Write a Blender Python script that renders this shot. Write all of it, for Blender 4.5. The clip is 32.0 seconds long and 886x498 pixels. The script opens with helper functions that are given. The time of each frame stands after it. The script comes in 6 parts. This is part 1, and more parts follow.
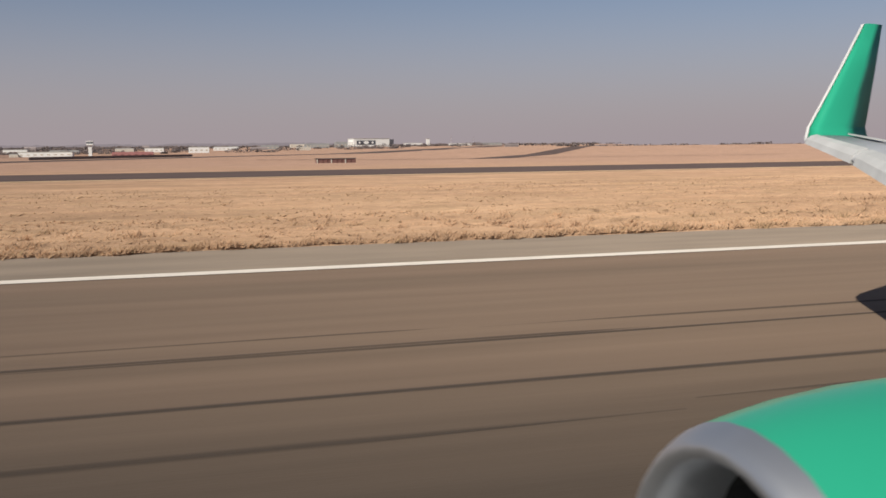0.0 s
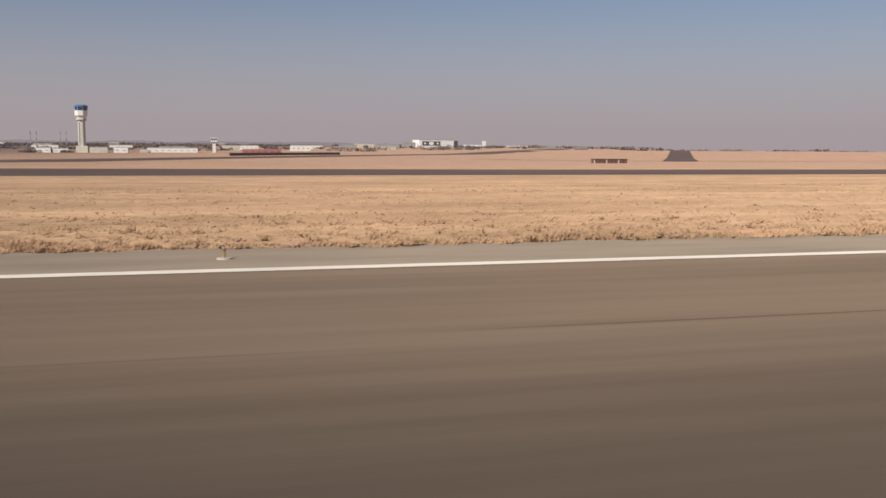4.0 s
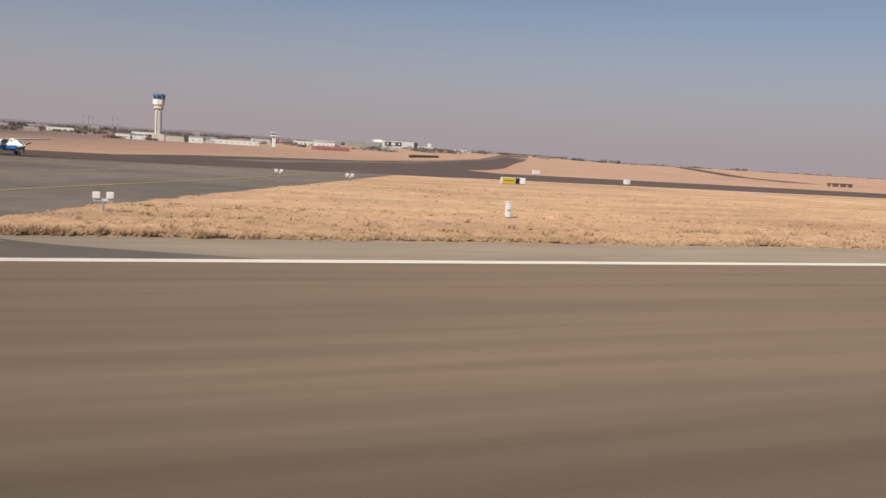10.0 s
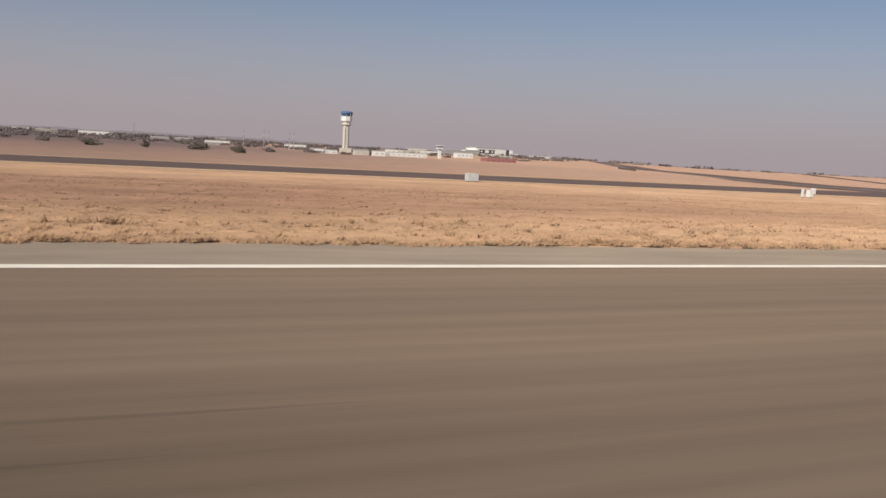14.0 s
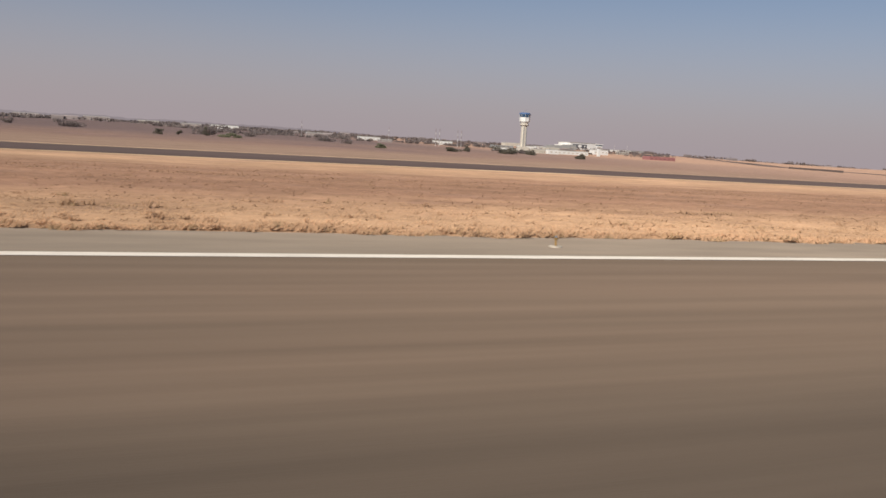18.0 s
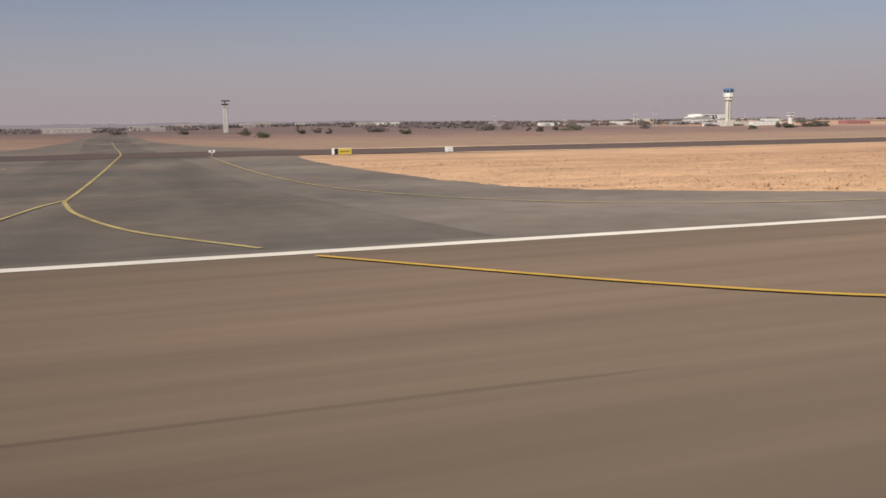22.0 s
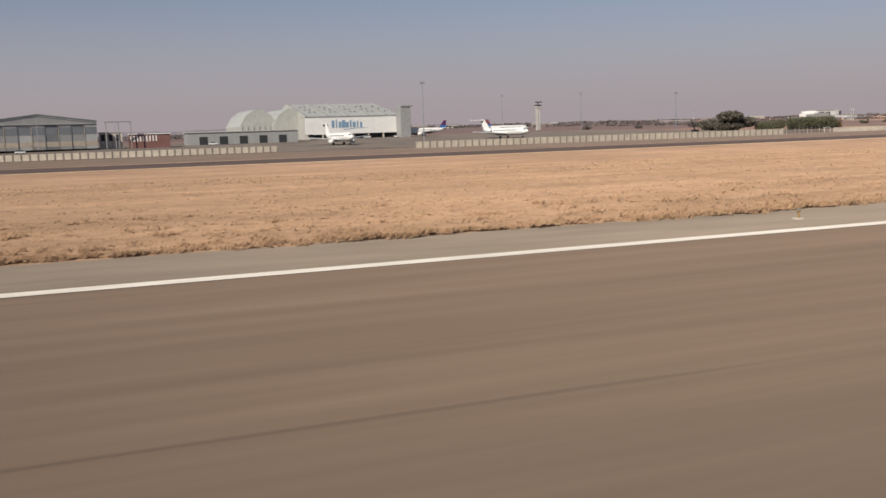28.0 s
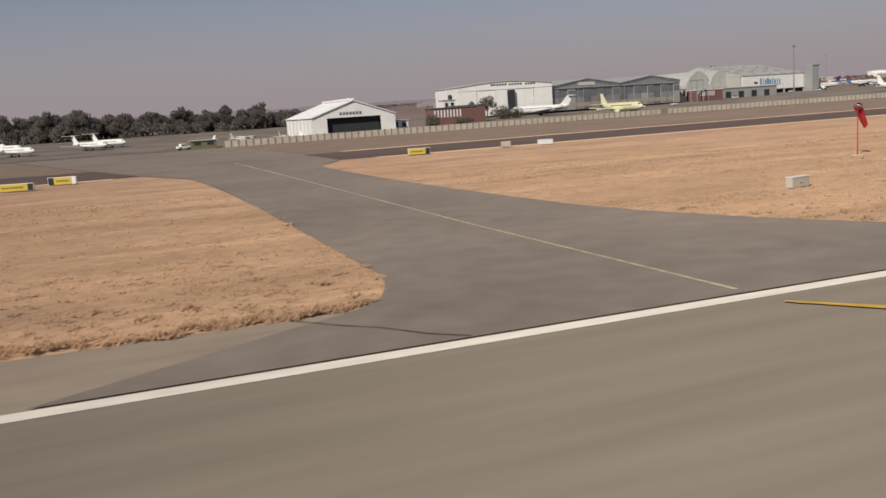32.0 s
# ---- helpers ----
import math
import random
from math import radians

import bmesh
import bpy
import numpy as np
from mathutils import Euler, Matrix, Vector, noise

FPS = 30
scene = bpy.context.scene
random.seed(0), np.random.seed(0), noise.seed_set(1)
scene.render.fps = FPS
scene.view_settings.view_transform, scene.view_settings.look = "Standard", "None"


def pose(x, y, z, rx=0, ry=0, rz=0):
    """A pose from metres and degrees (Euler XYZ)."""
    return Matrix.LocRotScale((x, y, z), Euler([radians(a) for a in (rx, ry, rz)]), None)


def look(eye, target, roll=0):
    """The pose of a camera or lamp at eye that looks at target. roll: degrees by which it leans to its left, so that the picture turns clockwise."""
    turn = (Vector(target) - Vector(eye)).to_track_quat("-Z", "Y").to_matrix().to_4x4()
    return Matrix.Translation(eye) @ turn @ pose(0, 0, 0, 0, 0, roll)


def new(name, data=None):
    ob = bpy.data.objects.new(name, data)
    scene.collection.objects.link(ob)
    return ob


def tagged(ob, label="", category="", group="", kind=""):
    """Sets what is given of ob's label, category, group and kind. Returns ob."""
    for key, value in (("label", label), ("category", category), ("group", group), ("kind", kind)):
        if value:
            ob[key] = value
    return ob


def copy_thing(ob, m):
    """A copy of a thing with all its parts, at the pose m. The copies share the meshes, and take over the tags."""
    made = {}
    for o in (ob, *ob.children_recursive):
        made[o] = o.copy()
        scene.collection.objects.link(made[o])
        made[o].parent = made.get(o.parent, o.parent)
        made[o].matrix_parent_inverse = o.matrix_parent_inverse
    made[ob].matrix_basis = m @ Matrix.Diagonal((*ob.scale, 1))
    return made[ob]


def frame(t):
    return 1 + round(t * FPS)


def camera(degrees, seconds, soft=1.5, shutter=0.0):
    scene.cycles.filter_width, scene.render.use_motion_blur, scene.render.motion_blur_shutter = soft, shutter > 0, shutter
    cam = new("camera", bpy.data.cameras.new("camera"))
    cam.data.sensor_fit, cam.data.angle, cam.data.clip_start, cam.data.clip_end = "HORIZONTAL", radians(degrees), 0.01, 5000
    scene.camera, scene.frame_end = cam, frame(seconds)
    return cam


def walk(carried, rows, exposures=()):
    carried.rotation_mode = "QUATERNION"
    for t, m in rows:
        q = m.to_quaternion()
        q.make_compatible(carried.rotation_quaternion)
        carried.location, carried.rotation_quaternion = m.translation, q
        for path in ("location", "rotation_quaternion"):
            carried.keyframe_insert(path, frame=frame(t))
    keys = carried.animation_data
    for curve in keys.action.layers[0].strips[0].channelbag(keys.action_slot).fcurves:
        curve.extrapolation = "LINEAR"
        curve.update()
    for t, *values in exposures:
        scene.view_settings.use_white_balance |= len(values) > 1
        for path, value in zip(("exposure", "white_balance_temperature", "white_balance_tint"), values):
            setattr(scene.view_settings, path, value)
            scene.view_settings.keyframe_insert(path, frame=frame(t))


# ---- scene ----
# All lengths are in metres of the airfield; S sets the size of the whole model.
S = 0.48
cam = camera(52.47, 32.0, soft=1.6, shutter=0.035)
# seconds, place along, across and above the runway, heading, tilt, lean
PATH = [
    (0, 0.00, -0.85, 3.66, -15.43, -6.10, -0.74),
    (0.5, -15.22, -0.86, 3.66, -15.71, -6.25, -0.62),
    (1, -31.03, -0.86, 3.66, -16.33, -6.38, -0.13),
    (1.5, -47.42, -0.86, 3.66, -16.82, -6.25, 0.24),
    (2, -64.41, -0.86, 3.65, -17.19, -6.11, 0.06),
    (2.5, -81.97, -0.85, 3.66, -17.19, -5.82, 0.28),
    (3, -100.11, -0.83, 3.66, -16.53, -5.84, 0.28),
    (3.5, -118.82, -0.82, 3.66, -15.79, -5.90, 0.27),
    (4, -138.08, -0.80, 3.66, -14.97, -5.99, 0.23),
    (4.5, -157.88, -0.78, 3.67, -14.06, -6.09, 0.18),
    (5, -178.22, -0.76, 3.67, -12.42, -6.34, 0.03),
    (5.5, -199.07, -0.75, 3.67, -10.76, -6.38, -0.53),
    (6, -220.43, -0.73, 3.67, -10.01, -6.23, -0.89),
    (6.5, -242.29, -0.72, 3.66, -10.81, -6.23, -0.78),
    (7, -264.63, -0.71, 3.66, -13.08, -6.60, 0.04),
    (7.5, -287.47, -0.70, 3.65, -16.87, -6.84, 1.13),
    (8, -310.78, -0.68, 3.65, -20.58, -7.02, 2.55),
    (8.5, -334.58, -0.65, 3.65, -22.83, -6.89, 2.98),
    (9, -358.85, -0.63, 3.65, -23.89, -6.65, 3.33),
    (9.5, -383.61, -0.59, 3.65, -24.28, -6.14, 3.52),
    (10, -408.86, -0.55, 3.66, -24.35, -5.79, 3.33),
    (10.5, -434.60, -0.51, 3.66, -24.34, -5.54, 3.31),
    (11, -460.85, -0.46, 3.66, -24.15, -5.36, 3.09),
    (11.5, -487.60, -0.42, 3.67, -23.99, -5.27, 2.82),
    (12, -514.86, -0.37, 3.67, -23.93, -5.29, 2.66),
    (12.5, -542.65, -0.33, 3.67, -23.86, -5.28, 2.61),
    (13, -570.97, -0.29, 3.67, -23.71, -5.24, 2.66),
    (13.5, -599.82, -0.25, 3.66, -23.49, -5.38, 2.46),
    (14, -629.20, -0.21, 3.66, -23.36, -5.66, 2.92),
    (14.5, -659.11, -0.17, 3.66, -23.26, -6.12, 2.73),
    (15, -689.54, -0.13, 3.66, -23.18, -6.17, 2.78),
    (15.5, -720.49, -0.09, 3.66, -23.10, -6.16, 2.85),
    (16, -751.94, -0.04, 3.65, -23.02, -6.14, 2.95),
    (16.5, -783.89, 0.01, 3.65, -22.93, -6.12, 3.05),
    (17, -816.29, 0.06, 3.65, -22.84, -6.14, 3.22),
    (17.5, -849.15, 0.12, 3.65, -22.83, -6.22, 3.29),
    (18, -882.43, 0.18, 3.65, -22.88, -6.38, 3.32),
    (18.5, -916.12, 0.24, 3.66, -22.97, -6.43, 3.51),
    (19, -950.18, 0.30, 3.66, -22.93, -6.54, 3.40),
    (19.5, -984.60, 0.36, 3.67, -22.79, -6.33, 3.20),
    (20, -1019.35, 0.41, 3.67, -22.52, -6.36, 3.10),
    (20.5, -1054.41, 0.45, 3.68, -21.95, -6.63, 2.60),
    (21, -1089.75, 0.48, 3.68, -21.12, -6.78, 1.61),
    (21.2, -1103.97, 0.48, 3.68, -20.74, -6.95, 1.03),
    (21.4, -1118.22, 0.49, 3.68, -20.34, -7.18, 0.37),
    (21.5, -1125.37, 0.49, 3.68, -20.13, -7.33, 0.04),
    (22, -1161.24, 0.50, 3.68, -19.75, -7.47, -0.95),
    (22.2, -1175.66, 0.49, 3.68, -19.48, -7.50, -1.32),
    (22.5, -1197.36, 0.49, 3.68, -19.64, -7.47, -1.69),
    (22.8, -1219.14, 0.48, 3.67, -19.76, -7.40, -1.64),
    (23, -1233.71, 0.47, 3.67, -20.01, -7.25, -1.54),
    (23.5, -1270.31, 0.45, 3.67, -20.54, -6.85, -1.21),
    (24, -1307.14, 0.43, 3.66, -20.87, -6.79, -0.87),
    (24.5, -1344.22, 0.41, 3.66, -20.92, -6.87, -1.54),
    (25, -1381.53, 0.40, 3.66, -21.13, -6.38, -0.60),
    (25.5, -1419.09, 0.40, 3.68, -21.20, -6.12, -0.17),
    (26, -1456.88, 0.41, 3.72, -21.11, -5.89, -0.42),
    (26.5, -1494.91, 0.43, 3.78, -21.04, -6.00, -0.69),
    (27, -1533.18, 0.47, 3.86, -20.83, -6.38, -1.06),
    (27.5, -1571.67, 0.52, 3.96, -20.60, -6.81, -1.46),
    (28, -1610.39, 0.59, 4.07, -20.35, -7.24, -1.84),
    (28.5, -1649.34, 0.67, 4.20, -20.04, -7.63, -2.19),
    (29, -1688.52, 0.76, 4.35, -19.32, -7.82, -2.31),
    (29.5, -1727.92, 0.86, 4.56, -18.78, -7.32, -1.85),
    (30, -1767.56, 0.98, 4.83, -17.90, -6.70, -1.32),
    (30.2, -1783.48, 1.03, 4.96, -17.88, -6.70, -1.29),
    (30.5, -1807.42, 1.11, 5.20, -17.99, -6.78, -1.30),
    (31, -1847.51, 1.26, 5.73, -18.37, -7.13, -1.50),
    (31.2, -1863.62, 1.32, 6.01, -18.74, -7.54, -1.77),
    (31.4, -1879.76, 1.38, 6.32, -19.22, -8.08, -2.17),
    (31.5, -1887.84, 1.41, 6.49, -19.37, -8.28, -2.42),
    (31.6, -1895.93, 1.45, 6.68, -19.58, -8.44, -2.81),
    (31.8, -1912.14, 1.51, 7.09, -20.15, -8.64, -3.30),
    (32, -1928.39, 1.58, 7.56, -20.74, -8.82, -3.76),
]


def carried_pose(x, y, z, yaw, tilt, lean):
    ahead = Vector((-math.sin(radians(yaw)) * math.cos(radians(tilt)), math.cos(radians(yaw)) * math.cos(radians(tilt)), math.sin(radians(tilt))))
    eye = Vector((x, y, z)) * S
    return look(eye, eye + ahead, lean)


walk(cam, [(t, carried_pose(*row)) for t, *row in PATH], exposures=[(0, -0.08), (5, -0.04), (26, -0.04), (29, -0.08), (31, -0.18), (32, -0.26)])

# ---- sky and sun ----
SUN = Vector((-0.626, -0.487, 0.609)).normalized()
world = bpy.data.worlds.new("sky")
scene.world = world
world.use_nodes = True
wn, wl = world.node_tree.nodes, world.node_tree.links
wn.clear()
sky = wn.new("ShaderNodeTexSky")
sky.sky_type = "NISHITA"
sky.sun_disc = False
sky.sun_elevation = math.asin(SUN.z)
sky.sun_rotation = math.atan2(SUN.x, SUN.y)
sky.altitude = 1700
sky.air_density, sky.dust_density, sky.ozone_density = 1.0, 1.2, 2.0
sky_bg = wn.new("ShaderNodeBackground")
sky_bg.inputs[1].default_value = 0.07
haze_bg = wn.new("ShaderNodeBackground")
haze_bg.inputs[0].default_value = (0.385, 0.328, 0.348, 1)
haze_bg.inputs[1].default_value = 1.0
coord = wn.new("ShaderNodeTexCoord")
sep = wn.new("ShaderNodeSeparateXYZ")
haze = wn.new("ShaderNodeMapRange")
haze.interpolation_type = "SMOOTHSTEP"
haze.inputs[1].default_value, haze.inputs[2].default_value = 0.0, 0.21
haze.inputs[3].default_value, haze.inputs[4].default_value = 1.0, 0.15
sky_mix = wn.new("ShaderNodeMixShader")
sky_out = wn.new("ShaderNodeOutputWorld")
wl.new(coord.outputs["Generated"], sep.inputs[0])
wl.new(sep.outputs[2], haze.inputs[0])
wl.new(haze.outputs[0], sky_mix.inputs[0])
wl.new(sky.outputs[0], sky_bg.inputs[0])
wl.new(sky_bg.outputs[0], sky_mix.inputs[1])
wl.new(haze_bg.outputs[0], sky_mix.inputs[2])
wl.new(sky_mix.outputs[0], sky_out.inputs[0])
sun_data = bpy.data.lights.new("sun", "SUN")
sun_data.energy, sun_data.angle, sun_data.color = 4.6, radians(0.6), (1.0, 0.93, 0.82)
sun_lamp = new("sun", sun_data)
sun_lamp.matrix_world = look(SUN * 500, (0, 0, 0))


# ---- materials ----
def material(name, color, rough=0.7, metal=0.0, vary=0.15, scale=1.0, stretch=(1, 1, 1), second=None, big=None, bump=0.0, bump_scale=20.0, spec=0.5, island=0.0, zones=(), alpha=None, third=None, leafy=0.0, matte=0.0, streak=0.0, faded=False):
    """A principled surface with variation at two sizes (scale: features a metre), an optional second colour in large patches, and fine relief."""
    m = bpy.data.materials.new(name)
    m.use_nodes = True
    nt = m.node_tree
    bsdf = nt.nodes["Principled BSDF"]
    bsdf.inputs["Roughness"].default_value = rough
    bsdf.inputs["Metallic"].default_value = metal
    bsdf.inputs["Diffuse Roughness"].default_value = matte
    bsdf.inputs["Specular IOR Level"].default_value = spec
    geo = nt.nodes.new("ShaderNodeNewGeometry")
    mp = nt.nodes.new("ShaderNodeMapping")
    mp.inputs["Scale"].default_value = [v / S for v in stretch]
    nt.links.new(geo.outputs["Position"], mp.inputs["Vector"])

    def noise_tex(size, detail=4.0, even=False):
        n = nt.nodes.new("ShaderNodeTexNoise")
        n.inputs["Scale"].default_value = size / S if even else size
        n.inputs["Detail"].default_value = detail
        nt.links.new(geo.outputs["Position"] if even else mp.outputs[0], n.inputs["Vector"])
        return n.outputs[0]

    def ramp(value, lo, hi, out_lo, out_hi):
        r = nt.nodes.new("ShaderNodeMapRange")
        for k, v in enumerate((lo, hi, out_lo, out_hi)):
            r.inputs[k + 1].default_value = v
        nt.links.new(value, r.inputs[0])
        return r.outputs[0]

    def mix(a, b, factor, mode="MIX"):
        n = nt.nodes.new("ShaderNodeMix")
        n.data_type, n.blend_type = "RGBA", mode
        for socket, v in ((n.inputs[0], factor), (n.inputs[6], a), (n.inputs[7], b)):
            if isinstance(v, (tuple, float, int)):
                socket.default_value = v if not isinstance(v, tuple) else (*v, 1)[:4]
            else:
                nt.links.new(v, socket)
        return n.outputs[2]

    col = tuple(color)
    if second:
        fac = ramp(noise_tex(big or scale * 0.1, 5.0), 0.42, 0.62, 0.0, 1.0)
        col = mix(tuple(color), tuple(second), fac)
    if third:
        fac = ramp(noise_tex((big or scale * 0.1) * 4.3, 4.0), 0.5, 0.66, 0.0, 0.8)
        col = mix(col, tuple(third), fac)
    if zones:
        pos = nt.nodes.new("ShaderNodeSeparateXYZ")
        nt.links.new(geo.outputs["Position"], pos.inputs[0])
    for other, limits, *blots in zones:
        # another colour where x and y lie past the given limits, with ragged borders, or blots of it
        fac = ramp(noise_tex(blots[0], 5.0, True), 0.44, 0.62, 0.0, 1.0) if blots else None
        for axis, lo, hi in limits:
            wob = nt.nodes.new("ShaderNodeMath")
            wob.operation = "MULTIPLY_ADD"
            nt.links.new(noise_tex(scale * 0.12, 3.0), wob.inputs[0])
            wob.inputs[1].default_value = abs(hi - lo) * S
            nt.links.new(pos.outputs[axis], wob.inputs[2])
            one = ramp(wob.outputs[0], lo * S, hi * S, 0.0, 1.0)
            if fac is None:
                fac = one
            else:
                both = nt.nodes.new("ShaderNodeMath")
                both.operation = "MULTIPLY"
                nt.links.new(fac, both.inputs[0])
                nt.links.new(one, both.inputs[1])
                fac = both.outputs[0]
        col = mix(col, tuple(other), fac)
    fine = ramp(noise_tex(scale, 6.0), 0.25, 0.75, 1.0 - vary, 1.0 + vary)
    coarse = ramp(noise_tex(scale * 0.13, 3.0), 0.3, 0.7, 1.0 - vary * 0.6, 1.0 + vary * 0.6)
    mul = nt.nodes.new("ShaderNodeMath")
    mul.operation = "MULTIPLY"
    nt.links.new(fine, mul.inputs[0])
    nt.links.new(coarse, mul.inputs[1])
    value = mul.outputs[0]
    if streak:
        # long faint bands along the runway, left by mowing and wind
        along = nt.nodes.new("ShaderNodeMapping")
        along.inputs["Scale"].default_value = (0.030 / S, 0.15 / S, 1)
        nt.links.new(geo.outputs["Position"], along.inputs["Vector"])
        bands = nt.nodes.new("ShaderNodeTexNoise")
        bands.inputs["Scale"].default_value = 1.0
        bands.inputs["Detail"].default_value = 7.0
        bands.inputs["Roughness"].default_value = 0.62
        nt.links.new(along.outputs[0], bands.inputs["Vector"])
        m3 = nt.nodes.new("ShaderNodeMath")
        m3.operation = "MULTIPLY"
        nt.links.new(value, m3.inputs[0])
        nt.links.new(ramp(bands.outputs[0], 0.3, 0.7, 1 - streak, 1 + streak), m3.inputs[1])
        value = m3.outputs[0]
    if island:
        rnd = ramp(geo.outputs["Random Per Island"], 0, 1, 1 - island, 1 + island)
        m2 = nt.nodes.new("ShaderNodeMath")
        m2.operation = "MULTIPLY"
        nt.links.new(value, m2.inputs[0])
        nt.links.new(rnd, m2.inputs[1])
        value = m2.outputs[0]
    hsv = nt.nodes.new("ShaderNodeHueSaturation")
    nt.links.new(value, hsv.inputs["Value"])
    if isinstance(col, tuple):
        hsv.inputs["Color"].default_value = (*col, 1)
    else:
        nt.links.new(col, hsv.inputs["Color"])
    nt.links.new(hsv.outputs[0], bsdf.inputs["Base Color"])
    if leafy:
        # thin blades and leaves let part of the light through
        through_leaf = nt.nodes.new("ShaderNodeBsdfTranslucent")
        both_sides = nt.nodes.new("ShaderNodeMixShader")
        both_sides.inputs[0].default_value = leafy
        nt.links.new(hsv.outputs[0], through_leaf.inputs[0])
        nt.links.new(bsdf.outputs[0], both_sides.inputs[1])
        nt.links.new(through_leaf.outputs[0], both_sides.inputs[2])
        nt.links.new(both_sides.outputs[0], nt.nodes["Material Output"].inputs[0])
    if alpha is not None:
        cover = ramp(noise_tex(scale * 0.7, 5.0), 0.3, 0.65, max(0.0, alpha - 0.4), alpha)
        if faded:
            # thins out towards both sides of the mark
            uv = nt.nodes.new("ShaderNodeUVMap")
            uv.uv_map = "across"
            side = nt.nodes.new("ShaderNodeSeparateXYZ")
            nt.links.new(uv.outputs[0], side.inputs[0])
            bell = nt.nodes.new("ShaderNodeMath")
            bell.operation = "PINGPONG"
            bell.inputs[1].default_value = 0.5
            nt.links.new(side.outputs[1], bell.inputs[0])
            thin = nt.nodes.new("ShaderNodeMath")
            thin.operation = "MULTIPLY"
            nt.links.new(ramp(bell.outputs[0], 0.0, 0.35, 0.0, 1.0), thin.inputs[0])
            nt.links.new(cover, thin.inputs[1])
            cover = thin.outputs[0]
        nt.links.new(cover, bsdf.inputs["Alpha"])
    if bump:
        b = nt.nodes.new("ShaderNodeBump")
        b.inputs["Strength"].default_value = bump
        b.inputs["Distance"].default_value = 0.05 * S
        nt.links.new(noise_tex(bump_scale, 6.0), b.inputs["Height"])
        nt.links.new(b.outputs[0], bsdf.inputs["Normal"])
    return m


ASPHALT = material("runway_asphalt", (0.174, 0.123, 0.088), 0.9, vary=0.14, scale=1.1, stretch=(0.045, 1, 1), second=(0.150, 0.109, 0.078), big=0.16, bump=0.2, bump_scale=30, spec=0.2, matte=1.0, zones=[((0.116, 0.092, 0.073), ((0, -425, -445), (0, -500, -480))), ((0.057, 0.047, 0.041), ((0, -425, -445), (0, -500, -478)), 0.11), ((0.093, 0.072, 0.054), ((1, 23, 8),)), ((0.085, 0.065, 0.049), ((1, 24, 11), (0, -530, -660), (0, -1120, -1040))), ((0.044, 0.035, 0.028), ((1, 22, 10), (0, -190, -40)))])
CONCRETE = material("runway_concrete", (0.202, 0.170, 0.135), 0.9, vary=0.12, scale=0.8, stretch=(0.08, 1, 1), bump=0.2, bump_scale=25, spec=0.2, matte=1.0)
SHOULDER = material("shoulder_asphalt", (0.263, 0.209, 0.159), 0.9, vary=0.16, scale=0.6, stretch=(0.25, 1, 1), second=(0.224, 0.180, 0.138), big=0.08, bump=0.2, spec=0.2, matte=1.0)
EXIT = material("exit_asphalt", (0.176, 0.144, 0.119), 0.9, vary=0.16, scale=0.5, second=(0.115, 0.099, 0.088), big=0.035, third=(0.148, 0.119, 0.095), bump=0.2, spec=0.2, matte=1.0)
TAXIWAY = material("taxiway_asphalt", (0.093, 0.065, 0.057), 0.9, vary=0.15, scale=0.3, stretch=(0.2, 1, 1), spec=0.2, matte=1.0)
# Far zones mix browner veld with dull purple haze put into the colour.
GRASS_GROUND = material("dry_grass_ground", (0.459, 0.296, 0.182), 0.95, vary=0.2, scale=1.6, stretch=(0.6, 1, 1), second=(0.407, 0.253, 0.154), big=0.06, third=(0.393, 0.258, 0.154), bump=0.7, bump_scale=5.0, spec=0.1, matte=1.0, streak=0.20, zones=[((0.445, 0.279, 0.168), ((0, -480, -620),)), ((0.378, 0.240, 0.149), ((0, -1120, -1240),)), ((0.276, 0.160, 0.104), ((1, 52, 72), (1, 132, 108), (0, -440, -560), (0, -1080, -960))), ((0.370, 0.236, 0.168), ((1, 190, 420),)), ((0.273, 0.171, 0.126), ((1, 185, 300), (0, -350, -520))), ((0.185, 0.124, 0.110), ((1, 420, 620), (0, -350, -620)), 0.012), ((0.148, 0.105, 0.098), ((1, 600, 1500), (0, 50, -300))), ((0.259, 0.176, 0.129), ((1, 178, 240), (1, 560, 400), (0, -430, -640))), ((0.187, 0.138, 0.109), ((1, 180, 196), (1, 420, 330), (0, -1130, -1230)))])
GRASS = material("dry_grass_blades", (0.616, 0.420, 0.266), 0.9, vary=0.14, scale=0.5, stretch=(0.4, 1, 1), second=(0.554, 0.362, 0.231), big=0.07, third=(0.520, 0.357, 0.223), spec=0.1, island=0.08, leafy=0.3, matte=1.0, streak=0.20, zones=[((0.607, 0.402, 0.252), ((0, -480, -620),)), ((0.555, 0.368, 0.230), ((0, -1120, -1240),)), ((0.38, 0.235, 0.150), ((1, 50, 70), (1, 132, 108), (0, -440, -560), (0, -1080, -960)))])
LINE = material("white_paint", (0.722, 0.655, 0.565), 0.75, vary=0.12, scale=2.0, stretch=(0.3, 1, 1), bump=0.1, matte=0.5)
GRASS_PALE = material("pale_mown_grass", (0.50, 0.355, 0.228), 0.95, vary=0.14, scale=0.8, stretch=(0.2, 1, 1), spec=0.1, matte=1.0, streak=0.1)
APRON_EXIT = material("brown_exit_asphalt", (0.190, 0.156, 0.130), 0.9, vary=0.14, scale=0.5, second=(0.163, 0.136, 0.116), big=0.05, bump=0.2, spec=0.2, matte=1.0)
YELLOW_LINE = material("yellow_paint", (0.72, 0.43, 0.06), 0.7, vary=0.15, scale=2.0)
PALE_LINE = material("faded_pale_paint", (0.56, 0.475, 0.30), 0.8, vary=0.25, scale=1.5, alpha=1.0)
